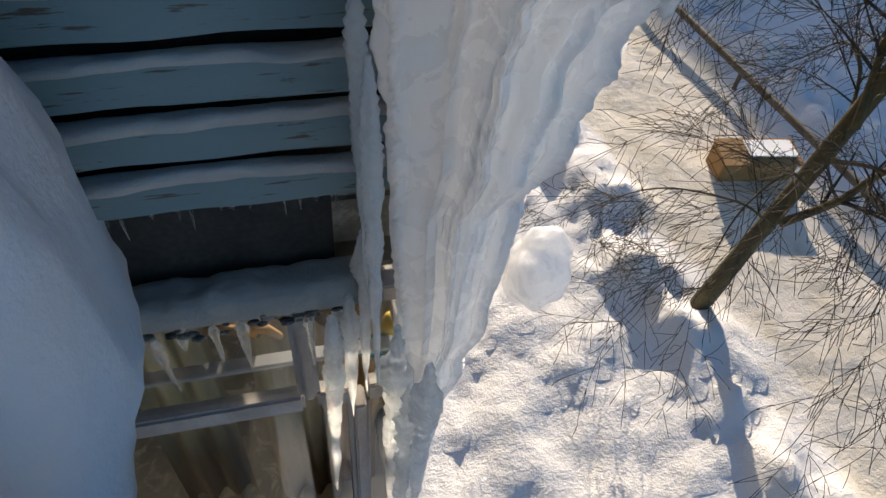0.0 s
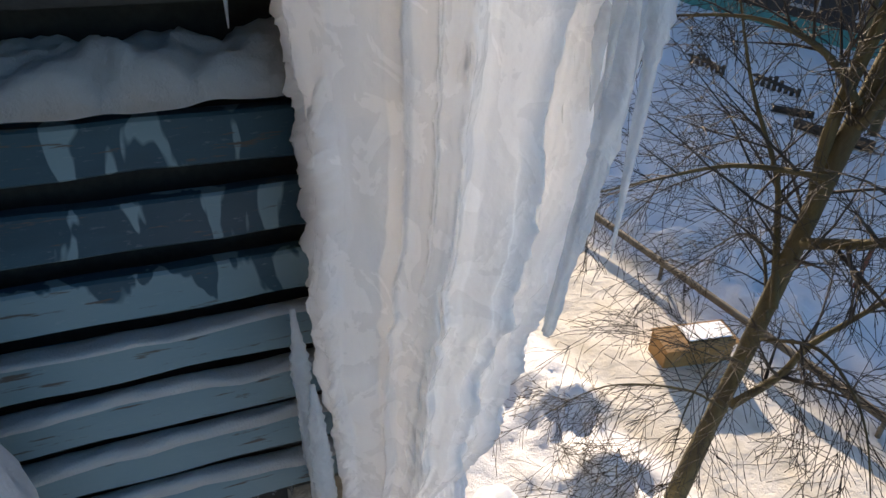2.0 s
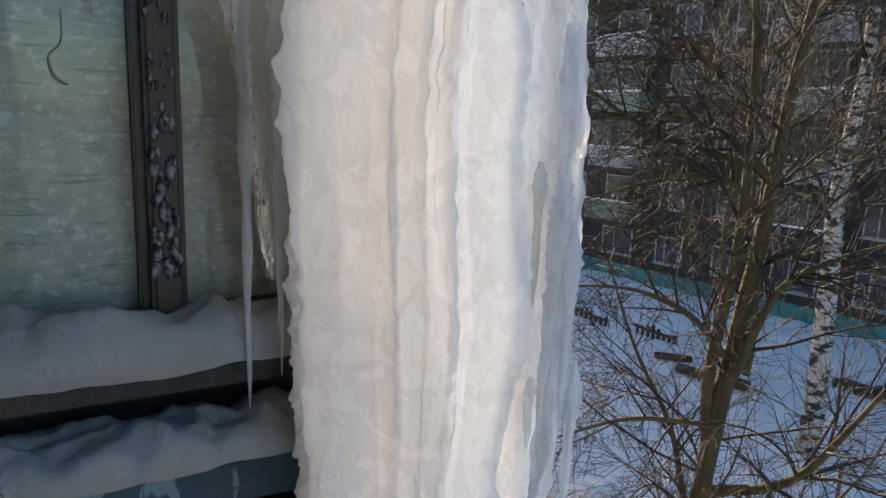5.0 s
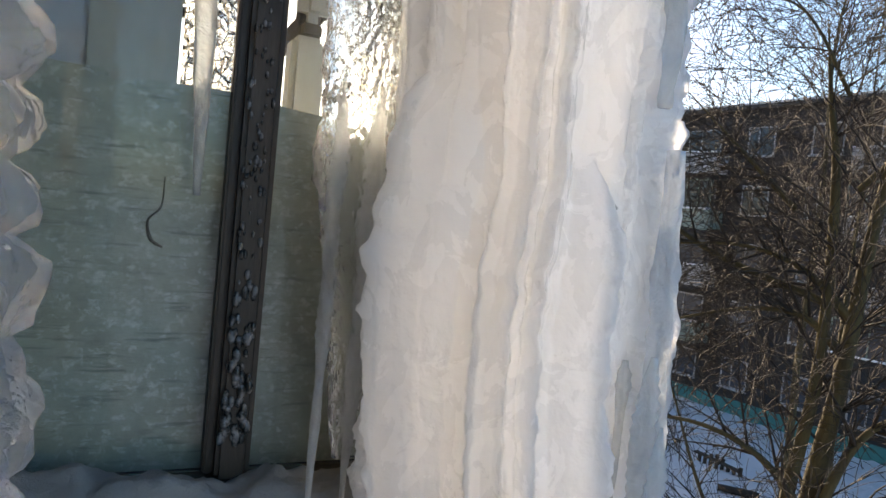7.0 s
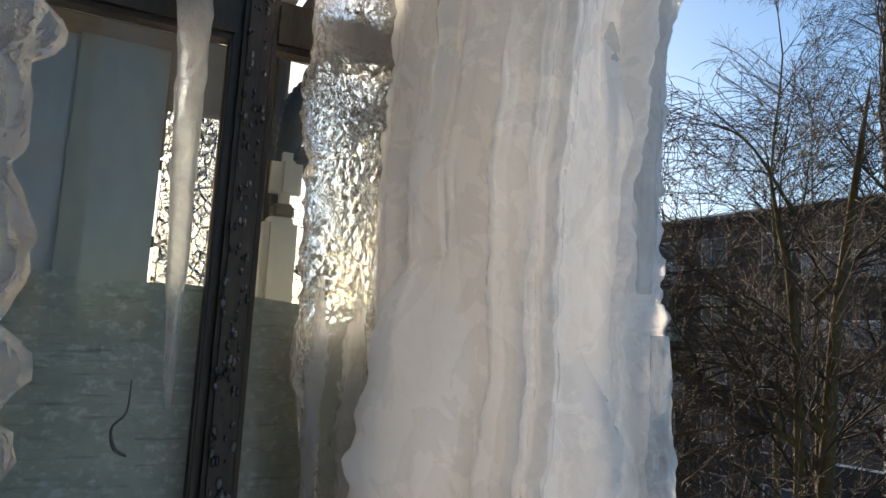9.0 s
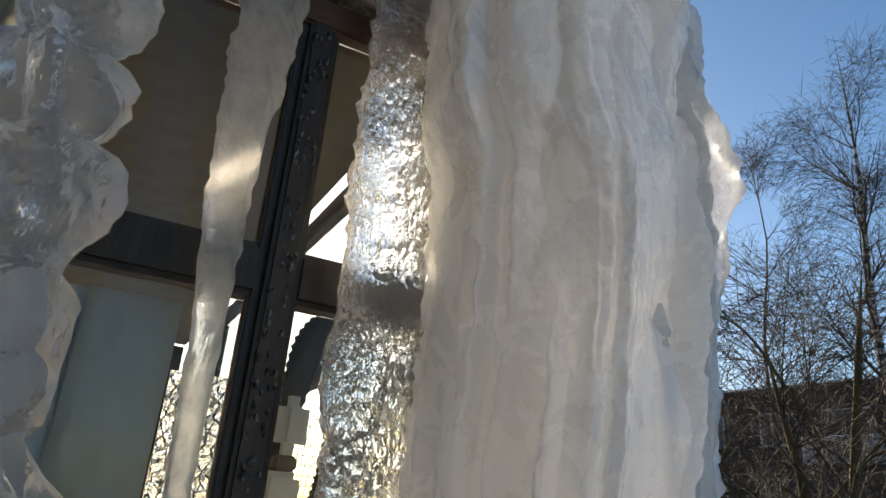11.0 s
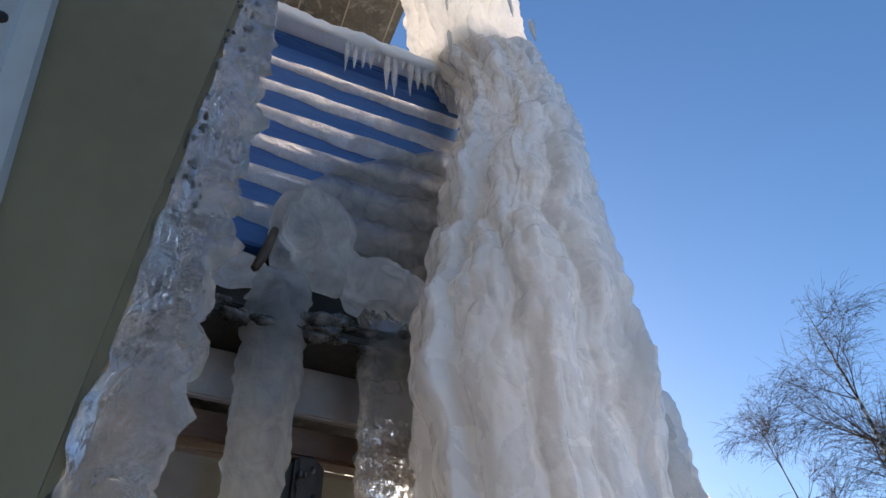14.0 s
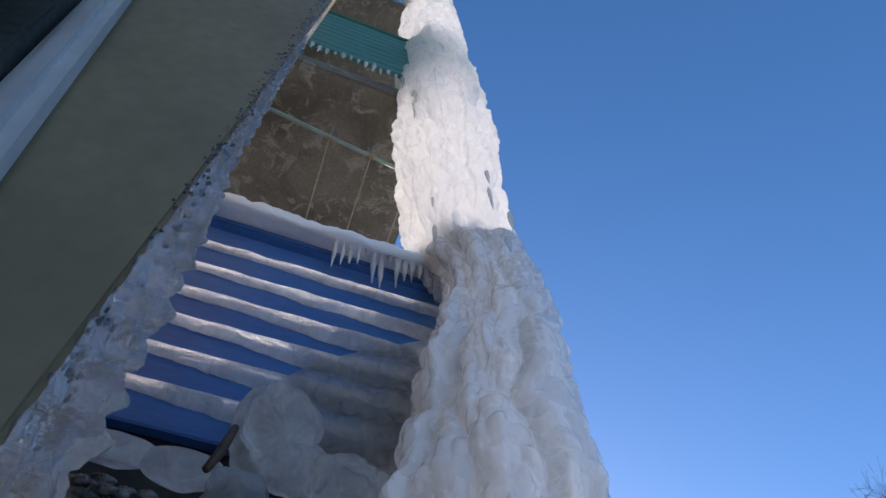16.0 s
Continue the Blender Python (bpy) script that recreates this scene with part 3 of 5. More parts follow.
            grow(rng, out, p[i], spread(rng, dd, rng.uniform(0.5, 1.1)), rng.uniform(0.7, 1.7), rr[i] * 0.5, 2, 4, 0.0, 0.16, {2: 7, 3: 4})
        grow(rng, out, p[-1], (p[-1] - p[-3]).normalized(), 1.2, rr[-1], 2, 4, 0.0, 0.2, {2: 7, 3: 4})
    for pts, rads in (main, second):
        for k in range(34):
            i = rng.randrange(len(pts) // 3, len(pts) - 1)
            grow(rng, out, pts[i], spread(rng, Vector((0, 0, 1)), rng.uniform(0.6, 1.2)), rng.uniform(1.0, 2.4), max(0.008, rads[i] * 0.2), 2, 4, 0.03, 0.14, {2: 8, 3: 4})
    for level in out:
        out[level] = [w for w in out[level] if max(q.z for q in w[0]) < 10.4]
    finish_tree(tree, [main, second], out, BARK, BARK, TWIG)


def birch(name, label, x, y, height, r, seed, kids=26, bark=BIRCH):
    rng = random.Random(seed)
    tree = thing(name, label, "tree", group="birches in the yard", at=(x, y, 0))
    out = {0: [], 1: [], 2: [], 3: []}
    n = 18
    pts = [Vector((x + 0.25 * noise.noise((seed, i * 0.3, 0)), y + 0.25 * noise.noise((seed, i * 0.3, 9)), -0.1 + height * i / n)) for i in range(n + 1)]
    rads = [r * (1 - i / n) ** 1.15 + 0.006 for i in range(n + 1)]
    for k in range(kids):
        f = rng.uniform(0.28, 0.98)
        i = int(f * n)
        a = rng.uniform(0, 6.283)
        d = Vector((math.cos(a) * 0.8, math.sin(a) * 0.8, rng.uniform(0.5, 1.3))).normalized()
        grow(rng, out, pts[i], d, height * (0.24 - 0.17 * f), rads[i] * 0.3 + 0.006, 1, 3, 0.02, 0.34, {1: 11, 2: 11})
    finish_tree(tree, [(pts, rads)], out, bark, TWIG, TWIG)


yard_tree()
birch("tree", "tall bare birch with white and black bark", 15.5, 9.14, 21.0, 0.26, 5, 46)
birch("tree", "slender bare birch with fine hanging twigs", 14.4, 11.2, 18.5, 0.11, 8, 36, BARK)
birch("tree", "thin dark bare birch near the house", 17.5, 7.6, 15.0, 0.16, 13, 24, BARK)
birch("tree", "bare birch before the panel house", 18.8, 13.3, 16.0, 0.14, 21, 24, BARK)


# ---- yard furniture ----
def wooden_box():
    t = thing("wooden_box", "orange-brown wooden box with a slanted lid on the path", "box", at=(7.35, 6.95, 0))
    m = Matrix.Translation((7.38, 6.98, 0)) @ Matrix.Rotation(radians(-8), 4, "Z")
    b = box(-0.62, 0.62, -0.26, 0.26, 0.0, 0.42, 0.015)
    b.transform(m)
    part("body", b, ORANGE, t)
    b = bmesh.new()
    for k in range(4):
        box(-0.66, 0.66, -0.3 + 0.15 * k, -0.3 + 0.145 * (k + 1), 0.44, 0.47, 0.004, bm=b)
    b.transform(m @ Matrix.Rotation(radians(5), 4, "X"))
    part("lid", b, ORANGE, t, "planked lid with thin snow")
    b = box(-0.2, 0.6, -0.2, 0.2, 0.475, 0.5, 0.01)
    b.transform(m)
    part("snow_patch", b, SNOW, t)


wooden_box()


def low_pipe():
    vs, fs = [], []
    t = thing("low_pipe", "grey-brown pipe rail running along the snowy verge", "pipe", at=(8.4, 8, 0))
    tube(vs, fs, [(9.37 - 0.125 * y, y, 0.42) for y in np.arange(-6, 30, 1.5)], [0.07] * 24, 10)
    mesh_ob("rail", vs, fs, PIPE, t)
    for y in np.arange(-4.5, 28, 4.5):
        vs, fs = [], []
        tube(vs, fs, [(9.37 - 0.125 * y, y, 0.0), (9.37 - 0.125 * y, y, 0.4)], [0.04, 0.04], 8)
        mesh_ob("post", vs, fs, PIPE, t)


low_pipe()


def exercise_bar():
    t = thing("exercise_bar", "dull red slanting pipe bar on two posts in the snow", "bar", at=(12.2, 7.2, 0))
    vs, fs = [], []
    tube(vs, fs, [(11.5, 7.65, 0.9), (13.0, 6.8, 1.5)], [0.045, 0.045], 8)
    mesh_ob("crossbar", vs, fs, RUST, t)
    for a, b in (((11.7, 7.53, 0), (11.75, 7.5, 1.0)), ((12.9, 6.87, 0), (12.9, 6.87, 1.45))):
        vs, fs = [], []
        tube(vs, fs, [a, b], [0.04, 0.04], 8)
        mesh_ob("post", vs, fs, RUST, t)


exercise_bar()


def picket(x, y, n, dx, dy):
    t = thing("low_fence", "short dark broken picket fence standing in snow", "fence", group="picket fences in the yard", at=(x, y, 0))
    part("rail", box(min(x, x + dx * n) - 0.02, max(x, x + dx * n) + 0.02, min(y, y + dy * n) - 0.02, max(y, y + dy * n) + 0.02, 0.28, 0.34), DARK, t)
    for k in range(n):
        h = 0.42 + 0.12 * math.sin(k * 5.1)
        part("picket", box(x + dx * k - 0.05, x + dx * k + 0.05, y + dy * k - 0.05, y + dy * k + 0.05, 0, h, 0.008), DARK, t)


picket(19.0, 16.4, 8, -0.02, 0.24)
picket(18.3, 19.2, 7, -0.02, 0.26)
picket(20.4, 11.4, 9, 0.05, -0.3)


def log(x, y, a, ln, r):
    vs, fs = [], []
    c, s = math.cos(a), math.sin(a)
    tube(vs, fs, [(x + c * ln * k, y + s * ln * k, 0.1 + r) for k in (-0.5, -0.2, 0.2, 0.5)], [r, r * 1.05, r * 0.95, r * 0.9], 9, 0.2)
    tagged(mesh_ob("log", vs, fs, TWIG), "dark snow-dusted log lying in the yard", "log", group="logs in the snow")


log(17.2, 13.3, 1.9, 2.2, 0.16)
log(17.6, 15.2, 2.3, 1.2, 0.12)


# ---- the balcony stack next door ----
XW, XC, YS, YF = -1.15, 0.46, 1.08, 4.2
STOREY, ZA = 2.645, 6.50


def house_wall():
    part_ob = part("wall_west", box(XW - 0.4, XW, -9, 34, -0.2, 19.0), PLASTER)
    tagged(part_ob, "beige plastered outer wall of the house", "wall", kind="structure")


house_wall()


def slat_mesh(x0, x1, y, z, h, t, seed, along="x"):
    """A board with slightly uneven, worn edges."""
    vs, fs = [], []
    n = 36
    prof = [(0, 0.004), (0.004, 0), (t, 0.0), (t, h), (0.004, h), (0, h - 0.004)]
    for i in range(n + 1):
        x = x0 + (x1 - x0) * i / n
        for dy, dz in prof:
            w = 0.0022 * noise.noise((x * 9 + seed, dz * 40, seed))
            sag = 0.004 * noise.noise((x * 1.5, seed, 3.3))
            p = (x, y + dy + w, z + dz + w * 1.5 + sag)
            vs.append(p if along == "x" else (p[1], p[0], p[2]))
    m = len(prof)
    for i in range(n):
        for k in range(m):
            a, b = i * m + k, i * m + (k + 1) % m
            fs.append((a, b, b + m, a + m) if along == "x" else (a, a + m, b + m, b))
    fs.append(tuple(range(m)))
    fs.append(tuple(n * m + k for k in reversed(range(m))))
    return vs, fs


def railing(name, label, z, pitch, height, count, mat, y=YS, x1=XC, lined=False):
    rail = thing(name, label, "balcony", group="balconies of the next stack", at=(XW, y, z))
    part("floor_slab", box(XW, x1 - 0.02, y + 0.06, YF - 0.04, z - 0.20, z - 0.06, 0.012), CONCRETE, rail, "stained concrete slab")
    for k in range(count):
        zz = z + pitch * k
        vs, fs = slat_mesh(XW + 0.005, x1 - 0.012, y, zz, height, 0.024, k * 3.7 + z)
        mesh_ob("slat", vs, fs, mat, rail, smooth=False)
        vs, fs = slat_mesh(y + 0.03, YF - 0.03, x1 - 0.026, zz, height, 0.024, k * 5.1 + z, "y")
        mesh_ob("slat", vs, fs, mat, rail, smooth=False)
        vs, fs = slat_mesh(XW + 0.005, x1 - 0.012, YF - 0.024, zz, height, 0.024, k * 2.3 + z)
        mesh_ob("slat", vs, fs, mat, rail, smooth=False)
    # dark sheets added behind the slats: they shade the gaps and stop the sun
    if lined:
        part("lining", box(XW, x1 - 0.06, y + 0.07, y + 0.08, z - 0.05, z + pitch * count + 0.132), DARK, rail, "dark sheet added behind the slats to shade the gaps")
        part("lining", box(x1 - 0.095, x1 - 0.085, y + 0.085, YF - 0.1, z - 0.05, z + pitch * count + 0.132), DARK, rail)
    for px, py in ((x1 - 0.075, y + 0.028), (x1 - 0.075, YF - 0.07), (XW + 0.01, y + 0.028)):
        part("post", box(px, px + 0.045, py, py + 0.04, z - 0.05, z + pitch * count, 0.004), DARK, rail)
    part("top_rail", box(XW, x1, y - 0.012, y + 0.06, z + pitch * count, z + pitch * count + 0.028, 0.005), mat, rail)
    return rail


def snow_bank(x0, x1, y0, y1, z, top, seed, label, mat=SNOW, **kw):
    vs, fs = heap(x0, x1, y0, y1, z, top, seed, **kw)
    return tagged(mesh_ob("snow", vs, fs, mat), label, "snow", group="snow on ledges")


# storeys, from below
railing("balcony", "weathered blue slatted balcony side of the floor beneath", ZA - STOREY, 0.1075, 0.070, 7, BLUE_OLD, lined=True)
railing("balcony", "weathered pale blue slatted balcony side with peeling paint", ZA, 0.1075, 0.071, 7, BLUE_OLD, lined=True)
railing("balcony", "deep blue slatted balcony side under ice drapes", ZA + STOREY, 0.1075, 0.088, 7, BLUE)
railing("balcony", "green slatted balcony high on a stained concrete slab", 11.86, 0.098, 0.082, 9, GREEN, y=1.0, x1=0.52)
railing("balcony", "green slatted balcony of the top floor", 14.7, 0.098, 0.082, 9, GREEN, y=1.0, x1=0.52)

# snow in the gaps of the pale slats
for k, (th, x0) in enumerate(((0.015, -0.9), (0.014, -0.9), (0.010, -0.9), (0.005, -0.9))):
    snow_bank(x0, 0.44, YS - 0.012, YS + 0.026, ZA + 0.1075 * k + 0.0715, th, 3.1 * k, "thin strip of snow lying on a blue slat", mat=SNOW_SLAT_SHADED, nx=60, ny=8, rough=0.003, freq=5.0, droop=0.002)


def slat_drape(k, reach, seed):
    """Ice that fills the gap over slat k and hangs down its face, deeper towards the corner."""
    z0 = ZA + STOREY + 0.1075 * k + 0.106
    vs, fs = [], []
    nx, nz = 120, 10
    for i in range(nx + 1):
        u = i / nx
        x = -0.62 + 1.05 * u
        e = max(0.0, (x + 0.30) / 0.7)
        h = 0.024 + reach * e ** 1.3 + 0.010 * noise.noise((x * 9, seed, 0)) * (0.4 + e) + 0.004 * noise.noise((x * 40, seed, 4))
        for j in range(nz + 1):
            v = j / nz
            bulge = math.sin(math.pi * min(1.0, 0.12 + v * 0.88)) ** 0.6
            th = (0.010 + 0.012 * e) * bulge * (1 + 0.35 * noise.noise((x * 16, seed, v * 2)))
            vs.append((x, YS - 0.003 - th, z0 - h * v))
    for i in range(nx):
        for j in range(nz):
            a = i * (nz + 1) + j
            fs.append((a, a + 1, a + nz + 2, a + nz + 1))
    off = len(vs)
    vs.extend([(p[0], YS - 0.002 + (0.022 if p[2] > z0 - 0.015 else 0.0), p[2]) for p in list(vs)])
    for i in range(nx):
        for j in range(nz):
            a = off + i * (nz + 1) + j
            fs.append((a, a + nz + 1, a + nz + 2, a + 1))
        a = i * (nz + 1)
        fs.append((a, a + nz + 1, off + a + nz + 1, off + a))
        a += nz
        fs.append((a, off + a, off + a + nz + 1, a + nz + 1))
    for j in range(nz):
        fs.append((j, off + j, off + j + 1, j + 1))
        a = nx * (nz + 1) + j
        fs.append((a, a + 1, off + a + 1, off + a))
    tagged(mesh_ob("ice_drape", vs, fs, ICE_DRAPE), "white translucent strip of ice hanging over a blue slat", "ice", group="ice over the blue slats")


for k, reach in enumerate((0.10, 0.09, 0.075, 0.055, 0.03, 0.008)):
    slat_drape(k, reach, 13 + 3.1 * k)

# snow on the rails and sills
TOP = ZA + 0.1075 * 7 + 0.028
snow_bank(-1.1, 0.44, 1.0, 1.12, TOP - 0.01, 0.04, 1.0, "bank of snow sagging over the balcony rail", mat=SNOW_SHADED, droop=0.016, nx=170, ny=26, rough=0.022, freq=6.0)
snow_bank(-1.1, 0.44, 1.005, 1.12, 7.41, 0.06, 7.0, "snow lying along the window sill, greyed for shade", mat=SNOW_SHADED, droop=0.015, nx=170, ny=26, rough=0.02, freq=6.0)
snow_bank(-1.1, 0.46, 1.02, 1.18, ZA + STOREY + 0.1075 * 7 + 0.03, 0.085, 4.4, "sunlit bank of snow on the blue balcony rail", droop=0.015, nx=110, ny=18)


def glazing(z, frame_mat, label, mull, mull_span, bar, top, sill):
    """The glazed upper half of a balcony: side (facing the camera's side) and front, with one crossbar."""
    w = thing("balcony_window", label, "window", group="glazed balconies", at=(XW, 1.085, z))
    Y = 1.085
    part("sill_board", box(XW, XC - 0.03, 1.03, 1.16, sill - 0.05, sill - 0.015, 0.004), DARK, w)
    part("frame_bottom", box(XW, XC - 0.05, Y, Y + 0.05, sill - 0.012, sill + 0.05, 0.004), frame_mat, w)
    part("frame_top", box(XW, XC - 0.05, Y, Y + 0.05, top, top + 0.05, 0.004), BROWN if frame_mat == WOOD else frame_mat, w, "brown wooden head of the frame")
    for (x0, x1), reach in zip(mull, mull_span):
        lo, hi = {"full": (sill + 0.052, top - 0.002), "above": (bar + 0.038, top - 0.002), "below": (sill + 0.052, bar - 0.038)}[reach]
        post = part("mullion", box(x0, x1, Y - 0.012, Y + 0.055, lo, hi, 0.006), frame_mat, w)
        part("bead", box(x0 - 0.014, x0, Y + 0.005, Y + 0.04, lo + 0.003, hi - 0.002, 0.003), frame_mat, post)
        part("bead", box(x1, x1 + 0.010, Y + 0.005, Y + 0.04, lo + 0.003, hi - 0.002, 0.003), frame_mat, post)
    edges = [XW] + [v for m in mull for v in m] + [XC - 0.09]
    part("corner_post", box(XC - 0.09, XC - 0.04, Y, Y + 0.05, sill + 0.052, top - 0.002, 0.004), frame_mat, w)
    for k in range(0, len(edges), 2):
        x0, x1 = edges[k] + 0.012, edges[k + 1] - 0.016
        part("crossbar", box(edges[k] + 0.002, edges[k + 1] - 0.002, Y, Y + 0.045, bar - 0.036, bar + 0.036, 0.008), frame_mat, w)
        for z0, z1 in ((sill + 0.055, bar - 0.04), (bar + 0.04, top - 0.004)):
            pane = part("pane", box(x0, x1, Y + 0.02, Y + 0.024, z0, z1), GLASS, w, "wet window glass")
            pane.visible_shadow = False
    for yy in (2.15, 3.15, 4.05):
        part("front_mullion", box(XC - 0.085, XC - 0.04, yy, yy + 0.05, sill, top, 0.004), frame_mat, w)
    part("front_bar", box(XC - 0.08, XC - 0.045, Y + 0.06, 4.05, bar - 0.03, bar + 0.03, 0.004), frame_mat, w)
    part("front_head", box(XC - 0.08, XC - 0.045, Y + 0.06, 4.05, top, top + 0.05, 0.004), frame_mat, w)
    part("front_sill", box(XC - 0.1, XC - 0.03, Y + 0.06, 4.05, sill - 0.05, sill, 0.004), DARK, w)
    pane = part("front_pane", box(XC - 0.064, XC - 0.06, Y + 0.06, 4.05, sill, top), GLASS, w)
    pane.visible_shadow = False
    part("inner_ceiling", box(XW, XC - 0.1, 1.14, 4.04, top + 0.055, top + 0.07), LINING, w, "smooth grey-brown ceiling of the balcony")
    part("end_wall", box(XW, XC - 0.1, 4.06, 4.14, sill - 0.9, sill - 0.01), PLASTER, w, "beige end parapet of the balcony")
    part("end_head", box(XW, XC - 0.1, 4.07, 4.12, top, top + 0.05, 0.004), frame_mat, w)
    part("end_bar", box(XW, XC - 0.1, 4.07, 4.11, bar - 0.03, bar + 0.03, 0.004), frame_mat, w)
    for xx in (XW + 0.01, -0.35, XC - 0.15):
        part("end_mullion", box(xx, xx + 0.05, 4.072, 4.108, sill, top, 0.004), frame_mat, w)
    return w


SILL = 7.41
tagged(part("head_board", box(XW, 0.32, 1.062, 1.076, 8.80, 8.888, 0.003), OLD_WHITE), "dull white painted board over the window head", "trim", kind="structure")
glazing(7.4, WOOD, "dark wooden balcony window coated with ice, boards behind the glass", ((0.109, 0.147),), ("full",), 8.352, 8.744, SILL)
glazing(4.7, OLD_WHITE, "peeling white balcony window of the floor beneath", ((0.122, 0.150), (0.240, 0.272)), ("above", "below"), 5.775, 6.165, 4.78)


def visor(z, label, right, edge=0.98, size=1.0, front=0.985):
    """A sloping sheet over the glazing, with a ragged icy edge."""
    v = thing("window_visor", label, "visor", group="visors over the glazing", at=(XW, 1.1, z))
    b = bmesh.new()
    for k in range(2):
        box(XW, right, front + 0.001 * k, 1.11, z - 0.02 * (k + 1), z - 0.02 * k - 0.002, 0.003, bm=b)
    part("sheet", b, DARK, v)
    part("fascia", box(XW, right, 1.112, 1.122, z, z + 0.27, 0.003), DARK, v, "black damp fascia board")
    vs, fs = [], []
    rng = random.Random(int(z * 10))
    for k in range(90):
        x = rng.uniform(-0.7, right)
        c, r = (x, edge + rng.uniform(-0.012, 0.012), z - 0.03 + rng.uniform(-0.03, 0.02)), rng.uniform(0.006, 0.018) * size
        bm = lump(c, r, k * 1.7, 0.7, 45, 3, (1.7, 0.8, 0.8))
        off = len(vs)
        bm.verts.index_update()
        vs.extend([tuple(q.co) for q in bm.verts])
        fs.extend([tuple(off + q.index for q in f.verts) for f in bm.faces])
        bm.free()
    tagged(mesh_ob("ice_edge", vs, fs, ICE_DIRTY, v), "lumpy dirty ice along the edge", kind="stuff")
    return v


ICE_DIRTY = two_tone("dirty_ice", (0.03, 0.028, 0.026), (0.15, 0.15, 0.15), 22, 0.25, (1, 1, 1), 0.6, 0.006, 0.42, 0.6)
visor(6.285, "snow-covered dark visor over the window beneath", 0.22, 1.03, 0.5, 1.04)
visor(8.935, "black damp visor hung with dirty ice", 0.24)
snow_bank(-1.0, 0.30, 1.022, 1.108, 6.283, 0.045, 21.0, "smooth bank of snow on the visor", mat=SNOW_SHADED, droop=0.015, nx=90, ny=16, rough=0.012)


# ---- behind the boarded window ----
def boards():
    t = thing("board", "grey-green board with a torn edge behind the glass", "board", group="boards behind the glass", at=(0, 1.2, 7.7))
    vs, fs = [], []
    n = 120
    for i in range(n + 1):
        x = XW + 0.02 + (XC - 0.12 - XW) * i / n
        zt = 8.0 + 0.018 * noise.noise((x * 5, 0, 0)) - 0.012 * max(0, math.sin(x * 9)) - (0.015 if x > -0.06 else 0)
        for y, z in ((1.141, 7.42), (1.141, zt), (1.149, zt), (1.149, 7.42)):
            vs.append((x, y, z))
    for i in range(n):
        for k in range(4):
            a, b = 4 * i + k, 4 * i + (k + 1) % 4
            fs.append((a, a + 4, b + 4, b))
    mesh_ob("sheet", vs, fs, BOARD, t, smooth=False)
    vs, fs = [], []
    tube(vs, fs, smooth_line([(0.022, 1.139, 7.86), (0.02, 1.139, 7.82), (0.005, 1.139, 7.80), (0.01, 1.139, 7.775), (0.025, 1.139, 7.765)], [0.002, 0.003, 0.004, 0.005, 0.004])[0],
         smooth_line([(0, 0, 0), (0, 0, 1), (0, 0, 2), (0, 0, 3), (0, 0, 4)], [0.0008, 0.0014, 0.0018, 0.003, 0.0016])[1], 6)
    mesh_ob("smear", vs, fs, PIPE, t, "dark curled smear on the board")


boards()
tagged(part("cardboard_panel", box(-0.083, 0.028, 1.152, 1.160, 7.6, 8.305, 0.002), CARD), "beige cardboard panel leaning inside the window", "panel")
tagged(part("plastic_panel", box(-0.75, -0.07, 1.163, 1.171, 7.6, 8.305, 0.002), BLUE_GREY), "dull blue-grey panel leaning inside the window", "panel")
fr = tagged(part("frosted_strip", box(0.031, 0.112, 1.154, 1.158, 7.6, 8.22, 0.0005), FROST), "strip of frost-patterned glass inside the window", "glass")
fr.visible_shadow = False


def hose():
    p, r = smooth_line([(0.238, 1.36, 8.1), (0.243, 1.36, 8.22), (0.262, 1.36, 8.325), (0.305, 1.36, 8.36), (0.345, 1.36, 8.30), (0.335, 1.36, 8.18), (0.315, 1.36, 8.09), (0.285, 1.36, 8.03)],
                       [0.014, 0.018, 0.028, 0.034, 0.034, 0.026, 0.018, 0.012], 14)
    vs, fs = [], []
    tube(vs, fs, p, [q * (1.0 if k % 2 else 1.16) for k, q in enumerate(r)], 14)
    tagged(mesh_ob("hose", vs, fs, RUBBER), "black ribbed hose bent over inside the window", "hose")
    vs, fs = [], []
    for k in range(26):
        x = 0.20 + 0.009 * k
        tube(vs, fs, [(x, 1.40, 7.8), (x + 0.05, 1.40, 8.22)], [0.0009] * 2, 3)
        z = 7.8 + 0.016 * k
        tube(vs, fs, [(0.20 + 0.002 * k, 1.401, z), (0.43 + 0.002 * k, 1.401, z)], [0.0009] * 2, 3)
    tagged(mesh_ob("net", vs, fs, RUBBER), "fine dark mesh net hanging inside the window", "net")
    can = thing("canister", "pale grey plastic canister inside the window", "canister", at=(0.24, 1.33, 7.6))
    part("body", box(0.205, 0.262, 1.30, 1.36, 7.6, 8.12, 0.01), PLASTIC, can)
    part("cap", box(0.213, 0.266, 1.305, 1.355, 8.145, 8.235, 0.018), PLASTIC, can, "rounded grey cap")
    part("neck", box(0.22, 0.255, 1.312, 1.348, 8.121, 8.144, 0.004), PIPE, can)


hose()


